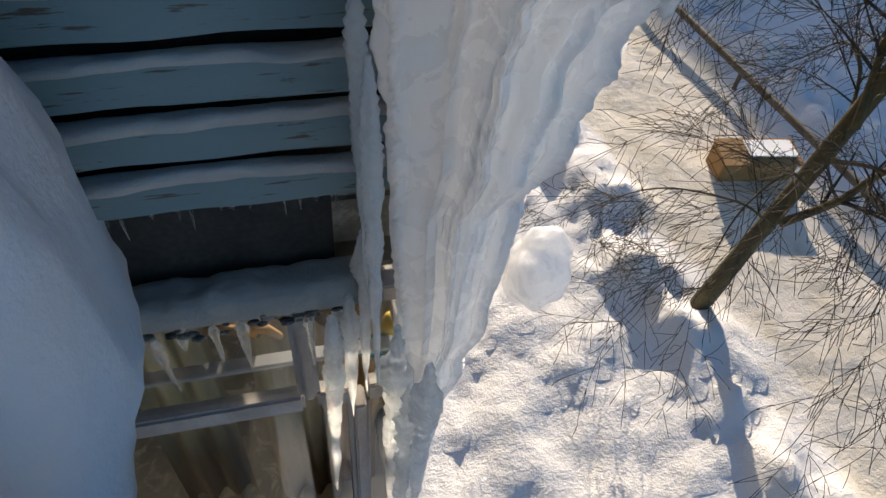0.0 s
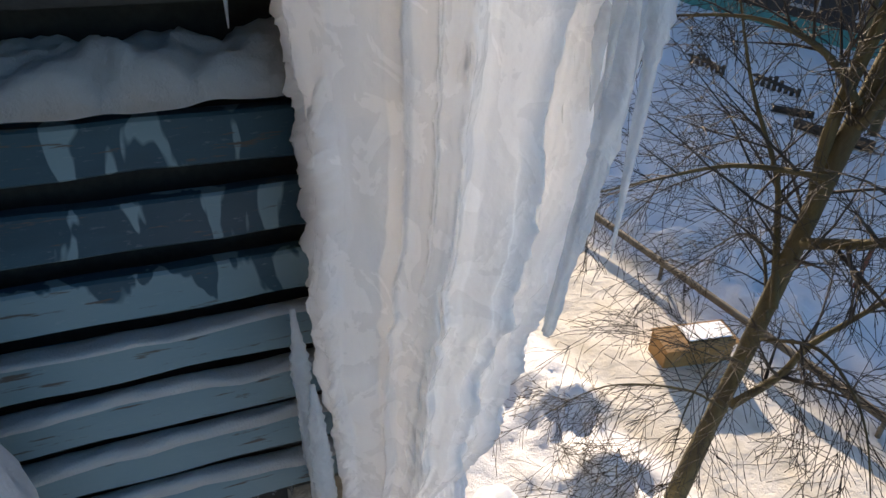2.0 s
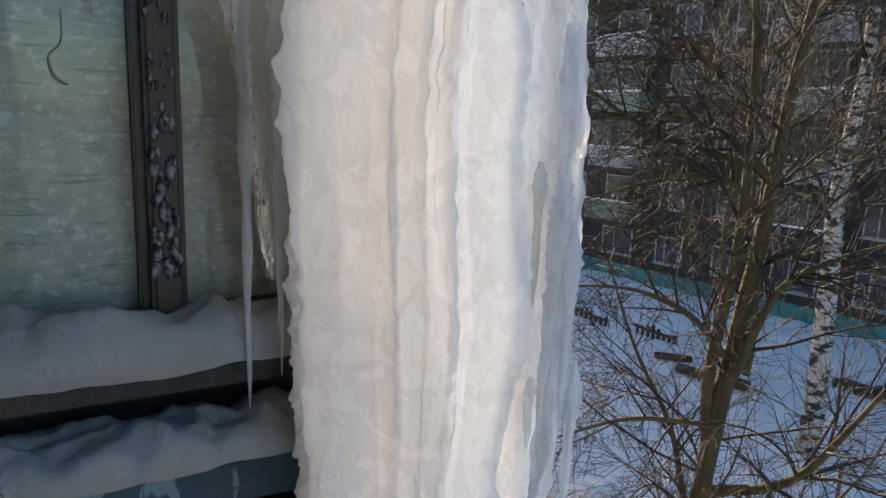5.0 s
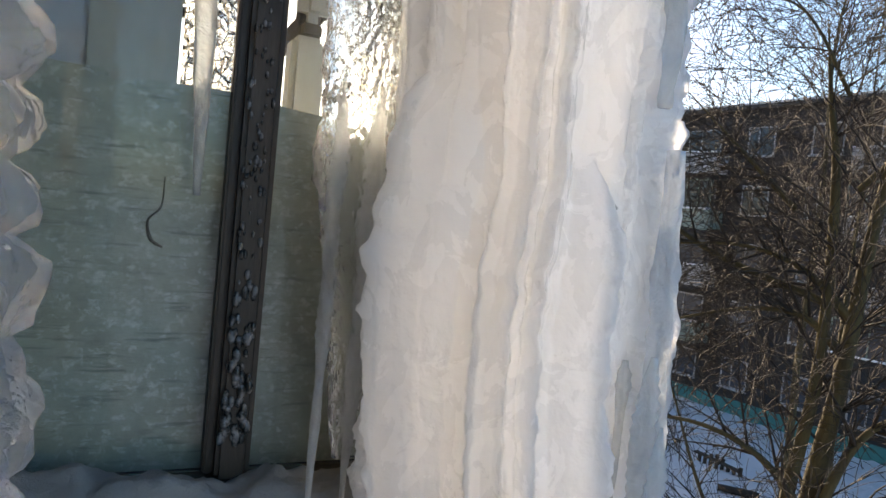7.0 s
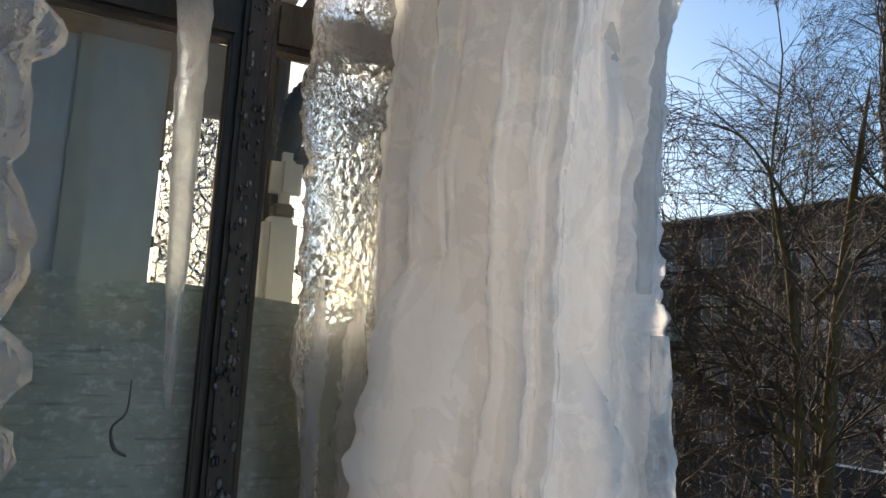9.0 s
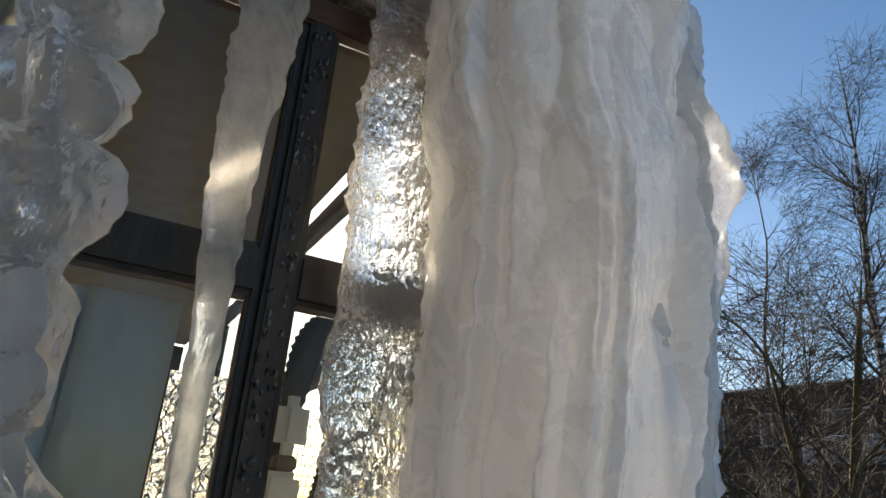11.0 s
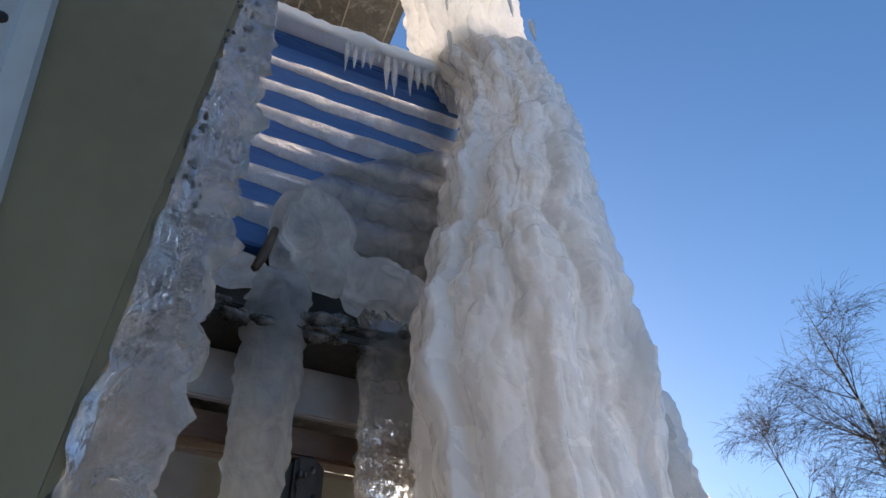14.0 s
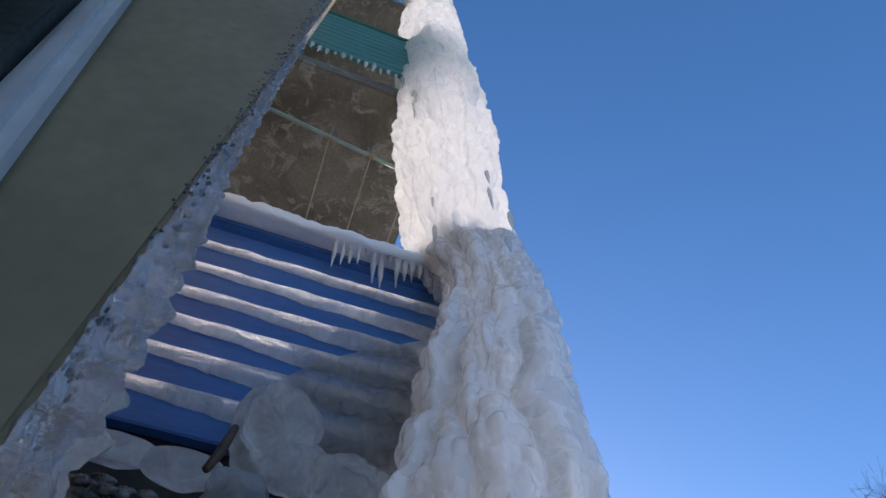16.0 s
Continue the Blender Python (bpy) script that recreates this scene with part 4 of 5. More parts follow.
# ---- behind the window of the floor beneath ----
def lower_room():
    t = thing("curtain", "brown hanging cloths behind the window beneath", "curtain", group="cloths behind the window", at=(0, 1.5, 4.8))
    for x0, x1, y, mat, seed in ((-0.45, -0.16, 1.55, CURTAIN, 1.0), (-0.05, 0.20, 1.48, CURTAIN, 5.0), (0.22, 0.42, 1.52, ORANGE, 9.0)):
        vs, fs = [], []
        n = 40
        for i in range(n + 1):
            for j in range(2):
                x = x0 + (x1 - x0) * i / n
                vs.append((x, y + 0.025 * math.sin(x * 60 + seed) + 0.02 * noise.noise((x * 9, seed, 0)), 4.2 + 1.35 * j))
        for i in range(n):
            fs.append((2 * i, 2 * i + 2, 2 * i + 3, 2 * i + 1))
        mesh_ob("cloth", vs, fs, mat, t)
    s = thing("folding_chair", "orange wooden folding chair leaning behind the window", "chair", at=(-0.05, 1.4, 5.6))
    for a, b in (((-0.12, 1.32, 5.95), (-0.02, 1.5, 5.5)), ((-0.04, 1.3, 5.95), (0.06, 1.45, 5.55)), ((-0.12, 1.35, 5.78), (0.04, 1.38, 5.70))):
        vs, fs = [], []
        tube(vs, fs, [a, b], [0.014, 0.014], 8)
        mesh_ob("bar", vs, fs, ORANGE, s)
    q = thing("shelf", "pale shelf board behind the window beneath", "shelf", at=(0, 1.35, 5.6))
    part("board", box(-0.6, 0.38, 1.26, 1.30, 5.68, 5.70, 0.003), WHITE, q)
    vs, fs = [], []
    ring = [(0.33 + 0.05 * math.cos(a), 1.32, 5.62 + 0.05 * math.sin(a)) for a in np.linspace(0, 6.283, 20)]
    tube(vs, fs, ring, [0.009] * 20, 6)
    tagged(mesh_ob("valve_wheel", vs, fs, TEAL), "teal ring handle behind the window", "handle")
    b = lump((0.39, 1.35, 5.68), 0.035, 3, 0.2, 20, 3)
    tagged(part("sponge", b, two_tone("yellow_plastic", (0.6, 0.42, 0.06), (0.55, 0.36, 0.05), 9, 0.5), None, "", True), "small yellow plastic thing behind the window", "toy")


lower_room()


# ---- laundry lines under the high slab ----
PALE_TEAL = two_tone("pale_teal_paint", (0.16, 0.27, 0.25), (0.25, 0.34, 0.31), 9, 0.6)


def laundry_lines():
    t = thing("laundry_rack", "teal laundry bar with pale cords under the slab", "laundry rack", at=(0.1, 1.3, 11.5))
    vs, fs = [], []
    tube(vs, fs, [(-0.9, 1.22, 11.5), (0.5, 1.39, 11.5)], [0.011, 0.011], 8)
    mesh_ob("bar", vs, fs, PALE_TEAL, t)
    for x in (-0.02, 0.2, 0.42):
        vs, fs = [], []
        tube(vs, fs, [(x, 1.33 + 0.1 * x, 11.67), (x, 1.33 + 0.1 * x, 11.5)], [0.008, 0.008], 6)
        mesh_ob("bracket", vs, fs, PALE_TEAL, t)
        vs, fs = [], []
        tube(vs, fs, [(x, 1.33 + 0.1 * x, 11.47), (x + 0.02, 2.5, 11.44), (x + 0.02, 4.1, 11.5)], [0.004] * 3, 5)
        mesh_ob("cord", vs, fs, CORD, t)
        vs, fs = [], []
        ring = [(x + 0.016 * math.cos(a), 1.33 + 0.1 * x, 11.475 + 0.016 * math.sin(a)) for a in np.linspace(0, 6.283, 12)]
        tube(vs, fs, ring, [0.004] * 12, 5)
        mesh_ob("pulley", vs, fs, ORANGE, t)


laundry_lines()


# ---- the great ice column at the balcony corner ----
def column_profile(z):
    """Left and right reach of the column at height z, as bearings seen from the open window."""
    tab = ((5.30, .335, .352), (5.6, .328, .36), (5.88, .33, .372), (6.1, .33, .40), (6.3, .31, .425), (6.6, .293, .442), (6.76, .285, .485), (6.9, .268, .51), (7.05, .268, .55), (7.25, .268, .575), (7.4, .262, .60),
           (7.6, .256, .598), (7.78, .25, .592), (7.93, .268, .595), (8.12, .264, .584), (8.3, .272, .592), (8.44, .268, .60), (8.58, .242, .597), (8.75, .237, .60), (8.9, .24, .588), (9.05, .265, .583),
           (9.2, .298, .582), (9.4, .336, .59), (9.6, .375, .57), (9.78, .365, .54), (10.05, .285, .518), (10.3, .255, .535), (10.7, .232, .555), (11.4, .20, .58), (13.0, .175, .56), (15.0, .175, .56))
    for (z0, a0, b0), (z1, a1, b1) in zip(tab, tab[1:]):
        if z <= z1:
            f = (z - z0) / (z1 - z0)
            f = f * f * (3 - 2 * f)
            return a0 + (a1 - a0) * f, b0 + (b1 - b0) * f
    return tab[-1][1:]


def bearing_eye(z):
    """Where the window's looker stands when level with z."""
    if z < 7.6:
        return 0.16 * max(0.0, min(1.0, (7.6 - z) / 0.6))
    return -0.06 * max(0.0, min(1.0, (z - 7.6) / 0.8))


def running_mean(a, n):
    """Mean over n neighbours, with the ends held."""
    p = np.pad(a, (n // 2, n - 1 - n // 2), mode="edge")
    return np.convolve(p, np.ones(n) / n, mode="valid")


def ice_column(name, label, zs, mat, top=None, back=0.0, seed=7):
    rng = random.Random(seed)
    ribs = []
    for k in range(84):
        z1 = rng.choice((rng.uniform(8.2, 9.6), rng.uniform(7.4, 9.4), rng.uniform(6.7, 8.2), rng.uniform(9, 13)))
        ribs.append((2 * math.pi * (k + rng.uniform(-0.4, 0.4)) * 0.381966, rng.choice((rng.uniform(0.05, 0.12), rng.uniform(0.14, 0.42))), rng.uniform(0.25, 1.0), z1 - rng.uniform(1.2, 3.6), z1, rng.uniform(0, 50), rng.choice((-1, 1))))
    A = np.concatenate([np.linspace(radians(135), radians(360), 400, endpoint=False), np.linspace(radians(360), radians(495), 70, endpoint=False)])
    N = len(A)
    CA, SA = np.cos(A), np.sin(A)
    pairs = [(float(c), float(q)) for c, q in zip(CA, SA)]
    shape, al, ar, ex, D = [], [], [], [], []
    for z in zs:
        xl, xr = column_profile(z)
        e = bearing_eye(z)
        ex.append(e)
        al.append(math.atan2(xl - e, 0.75))
        ar.append(math.atan2(xr - e, 0.60))
        D.append(0.865 + 0.12 * max(0.0, min(1.0, (z - 9.3) / 0.8)) - 0.06 * e / 0.16 * (e > 0))
        lumpy = max(0.0, min(1.0, (z - 8.0) / 1.0))
        best = np.zeros(N)
        for th, w, p, z0, z1, sd, side in ribs:
            if z0 < z < z1:
                fade = min(1.0, (z - z0) / 0.5) ** 0.6 * min(1.0, (z1 - z) / 0.10) ** 0.5
                c = th + 0.10 * noise.noise((sd, z * 0.6, 0)) + 0.014 * noise.noise((sd, z * 7, 3)) + (1 - 0.5 * lumpy) * (0.011 * noise.noise((sd, z * 31, 7)) + 0.010 * noise.noise((sd, z * 90, 9)))
                d = ((A - c + math.pi) % (2 * math.pi) - math.pi) * side / (w * (0.5 + 0.5 * fade))
                u = np.clip((d + 1) / 2, 0, 1)
                prof = np.minimum(1.0, u / 0.045) ** 0.7 * np.clip(1 - u, 0, 1) ** 0.6
                bead = 0.10 * np.exp(-((u - 0.08) / 0.06) ** 2) * max(0.0, 0.5 + 1.3 * noise.noise((sd, z * 37, 5.3)) + 1.0 * noise.noise((sd, z * 95, 8.4)))
                prof = np.where((d > -1) & (d < 1), prof + bead, 0.0) * p * fade * (1 + 0.35 * noise.noise((sd, z * 4, 2)))
                best = np.maximum(best, prof) + 0.15 * np.minimum(best, prof)
        base = 0.78 + 0.06 * lumpy + (0.42 - 0.26 * lumpy) * best
        slope = np.gradient(best, A)
        ring = np.empty(N)
        for i, (ca, sa) in enumerate(pairs):
            r = 0.03 * noise.noise((ca * 2.2, sa * 2.2, z * 2.4)) * (1 + lumpy)
            if lumpy:
                wx, wz = 0.6 * noise.noise((ca * 2, sa * 2, z * 5)), 0.6 * noise.noise((ca * 3, sa * 3, z * 9))
                cell = noise.voronoi((ca * 2.2 + wx, sa * 2.2, z * 3.2 + wz))[0][0]
                fine = noise.voronoi((ca * 6.0 + wz, sa * 6.0 + wx, z * 18 + wx))[0][0]
                rough_f = max(0.0, 0.5 + 1.5 * noise.noise((ca * 1.7, sa * 1.7, z * 2.6)))
                tiny = noise.noise((ca * 15, sa * 15, z * 46))
                r += lumpy * (0.30 * (0.35 - cell * cell) + (0.03 + 0.07 * rough_f) * (0.35 - fine * fine) + 0.02 * tiny)
            edge = 0.25 + 1.1 * min(1.0, abs(float(slope[i])) * 0.09)
            r += edge * (0.004 * noise.noise((ca * 9, sa * 9, z * 24)) + 0.009 * noise.noise((ca * 16, sa * 16, z * 58)) + 0.007 * noise.noise((ca * 26, sa * 26, z * 100)))
            ring[i] = r
        shape.append(base + ring)
    S, al, ar, ex, D = np.array(shape), np.array(al), np.array(ar), np.array(ex), np.array(D)
    Z = np.array(zs)
    mid, half = (al + ar) / 2, (ar - al) / 2
    span = max(3, int(0.16 / (zs[1] - zs[0])))
    for turn in range(3):
        R = D * np.sin(half)
        X = (D * np.sin(mid))[:, None] + R[:, None] * S * CA
        Y = (D * np.cos(mid))[:, None] + R[:, None] * S * SA
        b = np.arctan2(X, Y)
        lo, hi = running_mean(b.min(axis=1), span), running_mean(b.max(axis=1), span)
        half = half * (ar - al) / (hi - lo)
        mid = mid + (al + ar) / 2 - (lo + hi) / 2
    R = D * np.sin(half)
    if top:
        R = R * np.sqrt(np.clip(1 - (np.clip(Z - top + 0.22, 0, None) / 0.225) ** 2, 0.02, 1))
    X = ex[:, None] + (D * np.sin(mid))[:, None] + R[:, None] * S * CA
    Y = 0.20 + back + (D * np.cos(mid))[:, None] + R[:, None] * S * SA
    W = np.repeat(Z[:, None], N, axis=1)
    vs = np.stack([X, Y, W], axis=2).reshape(-1, 3).tolist()
    M = len(zs)
    fs = []
    for j in range(M - 1):
        for i in range(N):
            a, b = j * N + i, j * N + (i + 1) % N
            fs.append((a, b, b + N, a + N))
    fs.append(tuple(reversed(range(N))))
    fs.append(tuple((M - 1) * N + i for i in range(N)))
    tagged(mesh_ob(name, vs, fs, mat), label, "icicle")


ice_column("ice_column", "huge milky fluted ice column hanging down the balcony corners", list(np.arange(5.3, 6.3, 0.010)) + list(np.arange(6.3, 10.08, 0.0055)), ICE, 10.08)
ice_column("ice_column", "bright white ice hanging from the high green balcony", list(np.arange(9.84, 11.0, 0.010)) + list(np.arange(11.0, 14.9, 0.018)), ICE_THIN, None, 0.05, 8)


def icicle_thing(label, mat, items, group="icicles"):
    """Each item hangs as its own thing."""
    for x, y, z, ln, r, seed, lean in items:
        vs, fs = [], []
        icicle(vs, fs, x, y, z, ln, r, seed, lean)
        tagged(mesh_ob("icicle", vs, fs, mat), label, "icicle", group=group)


icicle_thing("clear icicle hanging from the lower visor", ICE_CLEAR, [
    (-0.42, 1.02, 6.25, 0.09, 0.010, 61.0, 0.0), (-0.13, 1.02, 6.26, 0.22, 0.013, 62.0, 0.05), (-0.08, 1.025, 6.26, 0.08, 0.012, 63.0, 0.0), (-0.02, 1.02, 6.26, 0.13, 0.011, 64.0, 0.0),
    (0.03, 1.02, 6.26, 0.17, 0.012, 65.0, 0.0), (0.155, 1.02, 6.26, 0.2, 0.012, 66.0, 0.0)], "icicles on the lower visor")
rng = random.Random(2)
fringe = []
for k in range(34):
    x = -0.75 + 1.15 * k / 34 + rng.uniform(-0.012, 0.012)
    fringe.append((x, YS + 0.006, ZA + 0.012, rng.choice((0.03, 0.05, 0.08, 0.11)) * rng.uniform(0.7, 1.3), rng.uniform(0.003, 0.0075), k * 2.2, 0.0))
icicle_thing("small clear icicle under the lowest blue slat", ICE_CLEAR, fringe, "icicles under the slats")
icicle_thing("long clear icicle beside the ice column", ICE_CLOUDY, [
    (0.198, 0.99, 6.28, 0.85, 0.027, 1.0, -0.03), (0.232, 1.02, 6.30, 0.5, 0.02, 4.0, 0.0), (0.262, 1.0, 6.5, 0.55, 0.022, 7.5, 0.0), (0.21, 1.05, 6.3, 0.35, 0.014, 9.5, 0.0),
    (0.245, 0.94, 7.0, 0.62, 0.013, 11.0, 0.02), (0.255, 0.90, 6.9, 0.75, 0.016, 12.0, 0.02), (0.31, 0.93, 6.3, 1.05, 0.03, 13.5, 0.0), (0.37, 0.90, 6.2, 0.95, 0.03, 14.5, 0.0), (0.335, 0.92, 6.1, 1.0, 0.034, 15.5, 0.0)])
icicle_thing("rippled icicle hanging off the side of the column", ICE_CLOUDY, [
    (0.57, 0.78, 7.7, 0.42, 0.015, 21.0, -0.05), (0.60, 0.80, 7.7, 0.36, 0.013, 22.0, -0.03), (0.575, 0.76, 7.62, 0.30, 0.011, 23.0, -0.02), (0.555, 0.72, 7.45, 0.3, 0.011, 26.0, -0.02),
    (0.595, 0.86, 7.8, 0.4, 0.014, 27.0, -0.04)])
icicle_thing("thin icicle with a sharp tip over the snowy sill", ICE_CLOUDY, [(0.217, 0.99, 8.0, 0.66, 0.012, 31.0, 0.0), (0.262, 0.99, 8.0, 0.62, 0.016, 32.0, 0.0)])
top_items = []
for k in range(22):
    x = -0.45 + 0.9 * k / 22
    top_items.append((x, 1.0 + rng.uniform(-0.01, 0.01), 11.83, rng.uniform(0.08, 0.2) * (1.6 if x > 0.2 else 0.8), rng.uniform(0.008, 0.016), 50 + k * 1.3, 0.0))
for k in range(5):
    top_items.append((0.30 + 0.035 * k, 0.97, 11.6, rng.uniform(0.35, 0.75), rng.uniform(0.014, 0.028), 90 + k, 0.0))
icicle_thing("white icicle hanging from the high green balcony", ICE_CLOUDY, top_items, "icicles under the green slats")
rail_items = []
for k in range(15):
    rail_items.append((0.10 + 0.022 * k, 1.03, ZA + STOREY + 0.1075 * 7 + 0.03, rng.uniform(0.04, 0.2), rng.uniform(0.006, 0.012), 130 + k * 1.1, 0.0))
icicle_thing("icicle dripping from the snow of the blue rail", ICE_CLOUDY, rail_items, "icicles on the blue rail")


def ribbon(name, label, pts, widths, mat, seed, depth=0.6, n=18, amp=0.25):
    """A lumpy hanging band of ice along pts."""
    p, w = smooth_line(pts, widths, 26)
    vs, fs = [], []
    for i, (c, r) in enumerate(zip(p, w)):
        for k in range(n):
            a = 2 * math.pi * k / n
            q = 1 + amp * noise.noise((math.cos(a) * 1.4 + seed, math.sin(a) * 1.4, c.z * 17)) + amp * 0.7 * noise.noise((math.cos(a) * 3 + seed, math.sin(a) * 3, c.z * 52))
            vs.append((c.x + r * q * math.cos(a), c.y + r * depth * q * math.sin(a), c.z))
    for i in range(len(p) - 1):
        for k in range(n):
            a, b = i * n + k, i * n + (k + 1) % n
            fs.append((a, a + n, b + n, b))
    fs.append(tuple(range(n)))
    fs.append(tuple((len(p) - 1) * n + k for k in reversed(range(n))))
    tagged(mesh_ob(name, vs, fs, mat), label, "ice", group="hanging bands of ice")


ribbon("ice_band", "clear rippled band of ice beside the column", [(0.215, 0.99, 8.98), (0.22, 0.99, 8.8), (0.232, 0.99, 8.5), (0.235, 0.99, 8.2), (0.24, 0.99, 7.9), (0.262, 0.99, 7.52)], [0.05, 0.045, 0.058, 0.056, 0.05, 0.02], ICE_SPARK, 3.0)
ribbon("ice_band", "cloudy ribbon of ice before the window post", [(0.035, 0.99, 8.99), (0.035, 0.99, 8.85), (0.038, 0.99, 8.6), (0.032, 0.99, 8.45), (0.04, 0.99, 8.25), (0.047, 0.99, 8.03), (0.052, 0.99, 7.84)], [0.052, 0.05, 0.036, 0.026, 0.017, 0.012, 0.004], ICE_BAND, 8.0)

ribbon("ice_band", "beaded icy rim along the side of the column", [(0.525, 0.84, 9.7), (0.535, 0.825, 9.3), (0.555, 0.82, 8.95), (0.57, 0.81, 8.65), (0.60, 0.80, 8.52), (0.57, 0.81, 8.3), (0.56, 0.80, 8.0)], [0.012, 0.018, 0.02, 0.022, 0.03, 0.02, 0.008], ICE_CLOUDY, 19.0, 1.0, 18, 0.5)
ribbon("ice_band", "beaded icy rim along the lower side of the column", [(0.575, 0.79, 7.95), (0.595, 0.80, 7.7), (0.585, 0.79, 7.5), (0.56, 0.78, 7.25), (0.53, 0.79, 7.0)], [0.01, 0.016, 0.018, 0.014, 0.006], ICE_CLOUDY, 27.0, 1.0, 18, 0.6)
rim = []
for k in range(46):
    z = 6.7 + 3.6 * k / 46 + rng.uniform(-0.03, 0.03)
    xl, xr = column_profile(z)
    if k % 2:
        a = math.atan2(xr - bearing_eye(z), 0.60) - rng.uniform(0.0, 0.10)
        d = rng.uniform(0.78, 0.86)
    else:
        a = math.atan2(xl - bearing_eye(z), 0.75) + rng.uniform(0.0, 0.10)
        d = rng.uniform(0.80, 0.90)
    rim.append((bearing_eye(z) + d * math.sin(a), 0.20 + d * math.cos(a), z, rng.uniform(0.05, 0.22), rng.uniform(0.005, 0.012), 200 + k * 1.7, 0.0))
icicle_thing("short icicle on the rim of the ice column", ICE_CLOUDY, rim, "icicles on the column")

for c, r, sq, seed in (((0.062, 0.99, 9.10), 0.074, (1, 0.8, 1.5), 2.0), ((0.195, 0.985, 9.02), 0.062, (1.15, 0.8, 0.95), 6.0), ((0.255, 0.985, 9.0), 0.042, (1.1, 0.9, 1.2), 9.0), ((0.115, 0.99, 9.04), 0.045, (1.1, 0.8, 1.3), 18.0), ((-0.05, 1.0, 9.0), 0.04, (1.6, 0.8, 0.7), 12.0), ((-0.16, 1.0, 9.0), 0.035, (1.8, 0.8, 0.7), 15.0)):
    tagged(part("ice_lump", lump(c, r, seed, 0.3, 12, 5, sq), ICE_LUMP, None, "", True), "round cloudy lump of ice under the blue slats", "ice", group="ice lumps under the blue slats")
tagged(part("snow_lump", lump((0.578, 0.985, 6.36), 0.066, 40.0, 0.3, 9, 5, (1.0, 1.0, 1.45)), ICE, None, "", True), "smooth white lump of ice on the column's far side", "ice")
vs, fs = [], []
tube(vs, fs, [(0.002, 0.96, 9.07), (-0.008, 0.95, 9.0), (-0.018, 0.945, 8.96)], [0.007, 0.008, 0.006], 8, 0.3)
tagged(mesh_ob("stick", vs, fs, WOOD), "short dark stick frozen in beside the ice lump", "stick")


def ice_sheet():
    """Ice that has run down over the blue slats towards the column."""
    vs, fs = [], []
    nx, nz = 110, 110
    for i in range(nx + 1):
        for j in range(nz + 1):
            u, v = i / nx, j / nz
            top = 9.30 + 0.34 * u ** 0.7
            z = 9.12 + (top - 9.12) * v
            x = 0.03 + 0.36 * u + 0.012 * noise.noise((u * 4, v * 5, 0))
            k = (z - 9.145) / 0.1075
            bulge = 0.5 + 0.5 * math.cos(2 * math.pi * (k - 0.95))
            th = (0.010 + 0.030 * u) * (0.35 + 0.65 * bulge) + 0.018 * fbm(x, 0, z, 14) * u + 0.006 * noise.noise((x * 40, 0, z * 12))
            edge = min(1.0, u * 6, (1 - v) * 8)
            vs.append((x, 1.072 - max(0.0, th) * edge, z))
    for i in range(nx):
        for j in range(nz):
            a = i * (nz + 1) + j
            fs.append((a, a + nz + 1, a + nz + 2, a + 1))
    off = len(vs)
    vs.extend([(p[0], 1.078, p[2]) for p in list(vs)])
    for i in range(nx):
        for j in range(nz):
            a = off + i * (nz + 1) + j
            fs.append((a, a + 1, a + nz + 2, a + nz + 1))
    tagged(mesh_ob("ice_sheet", vs, fs, ICE_SHEET), "translucent ice draped over the blue slats", "ice")


ice_sheet()


ICE_DROP = two_tone("icy_drops", (0.03, 0.028, 0.026), (0.20, 0.20, 0.20), 60, 0.2, (1, 1, 1), 0.3, 0.002, 0.45, 0.6)


def post_ice():
    rng = random.Random(9)
    vs, fs = [], []
    for k in range(260):
        z = 7.52 + 1.2 * rng.random() ** 1.6
        r = rng.uniform(0.002, 0.0062) * (1.2 if z < 7.75 else 0.75)
        bm = lump((rng.uniform(0.112, 0.144), 1.070, z), r, k * 1.3, 0.3, 60, 2, (0.8, 0.7, 1.5))
        off = len(vs)
        bm.verts.index_update()
        vs.extend([tuple(q.co) for q in bm.verts])
        fs.extend([tuple(off + q.index for q in f.verts) for f in bm.faces])
        bm.free()
    tagged(mesh_ob("frozen_drops", vs, fs, ICE_DROP), "white frozen drops stuck to the dark window post", "ice", kind="stuff")


post_ice()


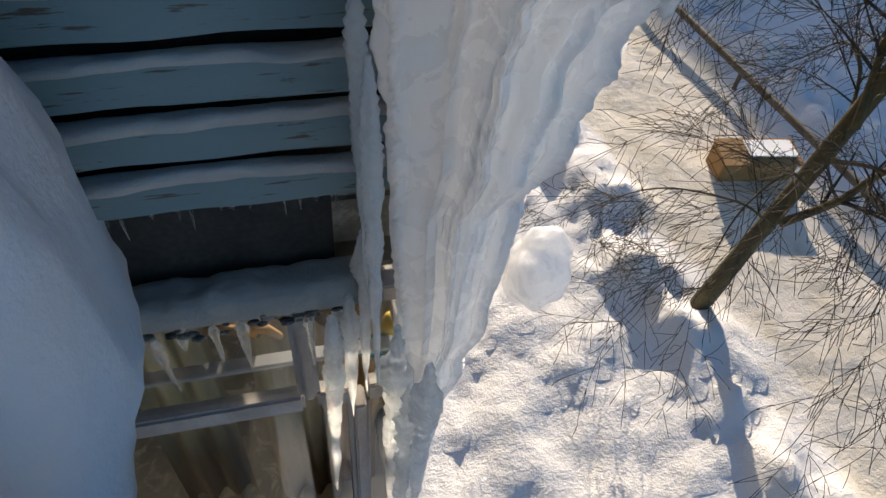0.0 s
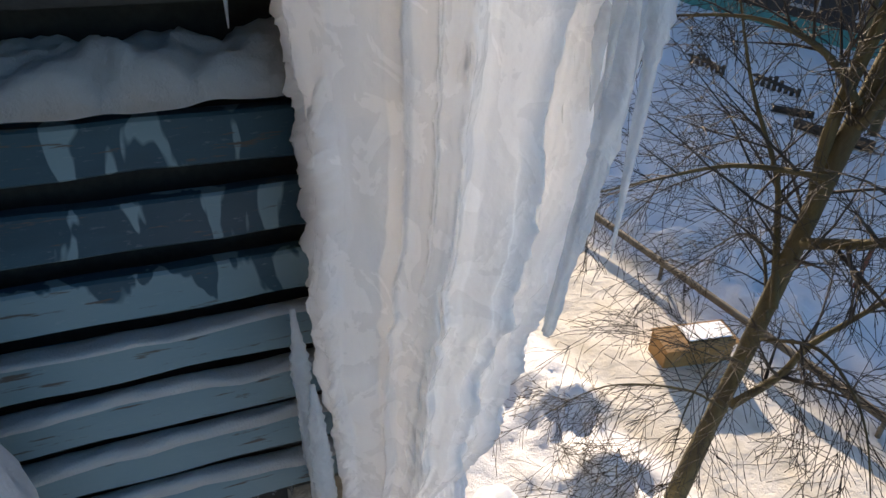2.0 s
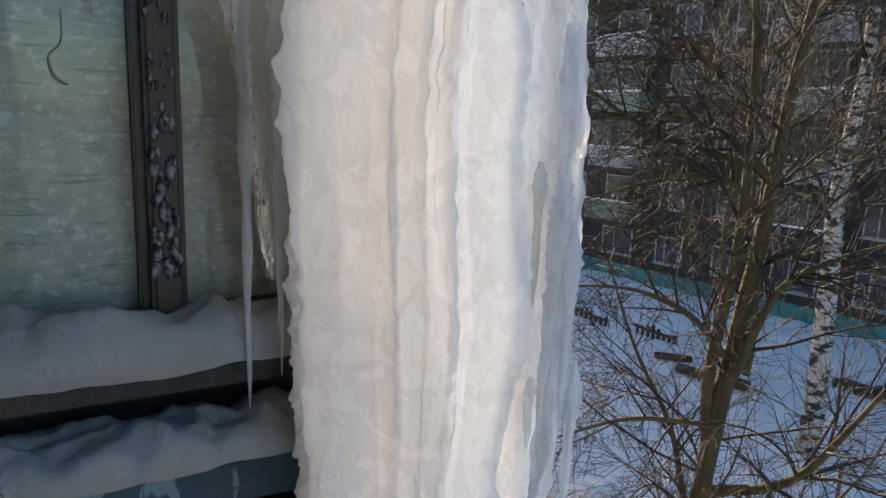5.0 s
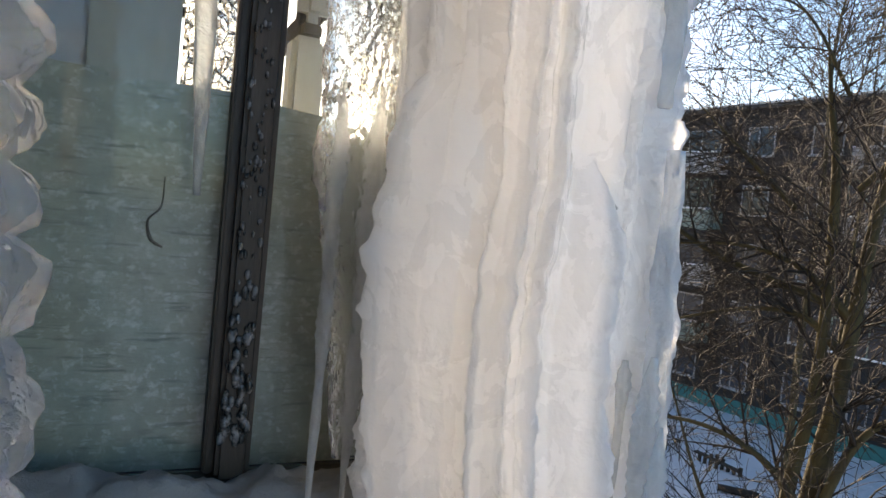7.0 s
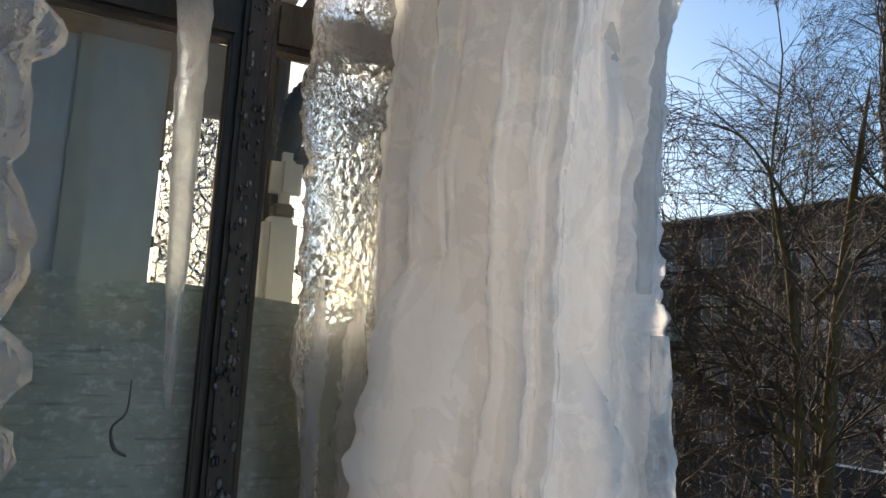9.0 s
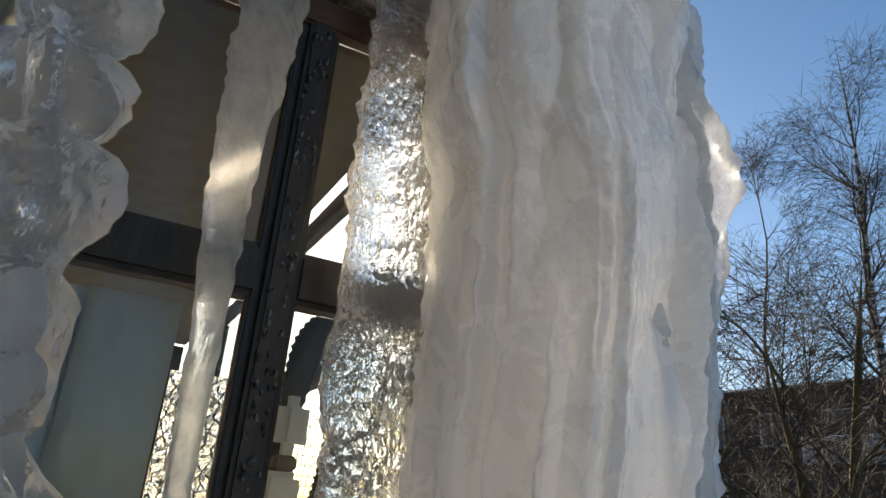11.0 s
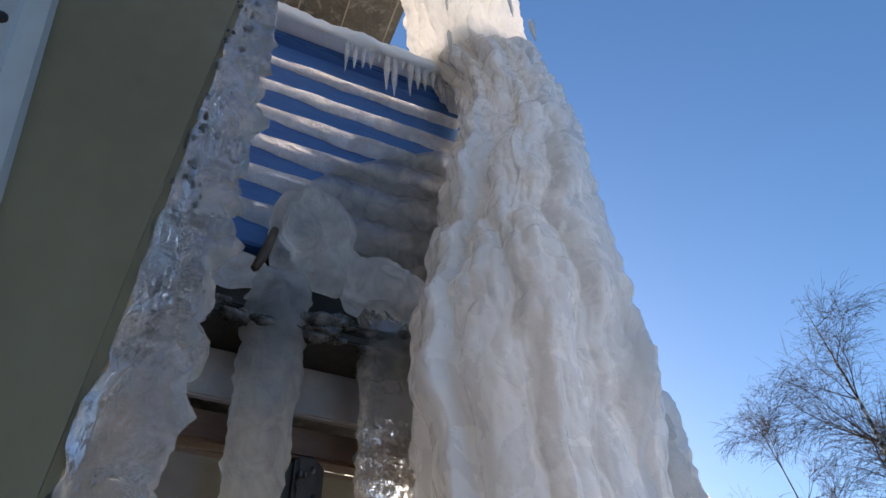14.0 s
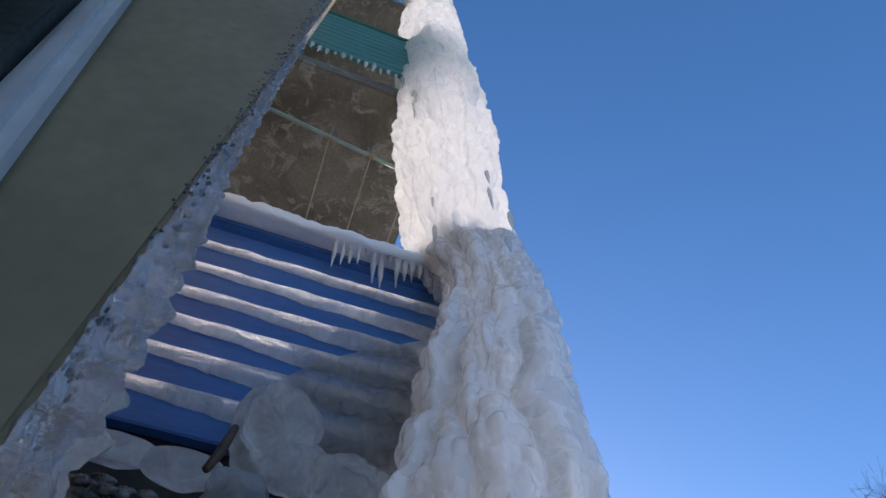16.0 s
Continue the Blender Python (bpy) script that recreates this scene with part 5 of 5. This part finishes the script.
# ---- the open window from which one looks ----
def own_window():
    t = thing("window_jamb", "beige painted side board of the open window, iced at its edge", "window frame", at=(-0.5, 0.53, 7.4))
    part("board", box(-0.75, -0.124, 0.515, 0.555, 7.3, 11.5, 0.006), BEIGE, t)
    shear = Matrix.Translation((0, 0, 8.73)) @ Matrix(((1, 0, -0.2, 0), (0, 1, 0, 0), (0, 0, 1, 0), (0, 0, 0, 1))) @ Matrix.Translation((0, 0, -8.73))
    b = box(-0.295, -0.245, 0.455, 0.513, 7.9, 10.6, 0.016)
    b.transform(shear)
    part("profile", b, PLASTIC, t, "grey-white rounded frame profile")
    b = box(-0.9, -0.298, 0.44, 0.48, 7.9, 10.6, 0.004)
    b.transform(shear)
    part("dark_side", b, DARK_GREEN, t, "dark green painted side")
    b = bmesh.new()
    bmesh.ops.create_cone(b, cap_ends=True, segments=16, radius1=0.006, radius2=0.006, depth=0.004)
    b.transform(Matrix.Translation((-0.255, 0.4545, 8.66)) @ Matrix.Rotation(radians(90), 4, "X"))
    part("screw_hole", b, DARK, t)
    rngl = random.Random(31)
    vs, fs = [], []
    zs = np.arange(7.45, 10.6, 0.006)
    n = 40
    for z in zs:
        xc = -0.106 + 0.04 * max(0.0, 8.3 - z) - 0.020 * max(0.0, z - 8.6)
        grow_f = max(0.5, min(1.0, (9.6 - z) / 0.9))
        saw = ((z + 0.045 * noise.noise((z * 7, 0, 0))) / 0.05) % 1.0
        base = 0.019 * grow_f * (0.6 + 0.5 * math.sqrt(max(0, 1 - (2 * saw - 1) ** 2)))
        for k in range(n):
            a = 2 * math.pi * k / n
            ca, sa = math.cos(a), math.sin(a)
            q = 1 + 0.4 * noise.noise((ca * 1.5, sa * 1.5 + 4, z * 19 + 1.5 * ca)) + 0.3 * noise.noise((ca * 3, sa * 3 + 4, z * 42)) + 0.12 * noise.noise((ca * 6, sa * 6 + 4, z * 110))
            vs.append((xc + base * q * ca * (1.5 if ca > 0 else 0.9), 0.525 + base * q * sa, z))
    m = len(zs)
    for j in range(m - 1):
        for k in range(n):
            a, b = j * n + k, j * n + (k + 1) % n
            fs.append((a, b, b + n, a + n))
    fs.append(tuple(reversed(range(n))))
    dvs, dfs = [], []
    for k in range(260):
        z = rngl.uniform(8.6, 10.5)
        xc = -0.106 - 0.020 * max(0.0, z - 8.6)
        bm = lump((xc - rngl.uniform(-0.004, 0.02), 0.5145, z), rngl.uniform(0.0008, 0.0028), k * 1.9, 0.8, 160, 2, (1.0, 0.3, 2.2))
        off = len(dvs)
        bm.verts.index_update()
        dvs.extend([tuple(q.co) for q in bm.verts])
        dfs.extend([tuple(off + q.index for q in f.verts) for f in bm.faces])
        bm.free()
    tagged(mesh_ob("frozen_dirt", dvs, dfs, ICE_DIRTY), "dark dirt frozen along the edge of the window board", "dirt", kind="stuff")
    tagged(mesh_ob("ice_chain", vs, fs, ICE_CHAIN), "lumpy clear ice grown along the window board", "ice")


own_window()


def own_ledge():
    part_ob = part("ledge", box(XW, -0.20, -1.0, 0.86, 6.5, 6.62, 0.01), CONCRETE)
    tagged(part_ob, "concrete ledge of the balcony under snow", "ledge", kind="structure")
    vs, fs = heap(-1.2, 0.97, -0.055, -0.95, 6.62, 0.40, 33.0, nx=110, ny=70, rough=0.035, droop=0.0, freq=5.0, steep=9.0)
    vs = [(v[1] + 0.012 - 0.03 * max(0, v[0] - 0.44) - 0.035 * max(0, (v[0] - 0.72) / 0.2) ** 2 + 0.022 * noise.noise((v[0] * 7, v[2] * 7, 0)) + 0.010 * noise.noise((v[0] * 24, v[2] * 24, 3)), v[0],
           v[2]) for v in vs]
    fs = [tuple(reversed(f)) for f in fs]
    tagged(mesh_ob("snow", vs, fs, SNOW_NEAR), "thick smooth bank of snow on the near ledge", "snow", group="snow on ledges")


own_ledge()
# unseen solid block beside the camera, added to darken the slats and ledge
NEAR = two_tone("dull_panel", (0.20, 0.19, 0.17), (0.26, 0.24, 0.21), 2, 0.8)
tagged(part("sky_blocker", box(XW, -0.34, -6.0, 0.30, -0.1, 9.35), NEAR), "unseen block in place of the near balconies, added to hold back skylight", "wall", kind="structure")
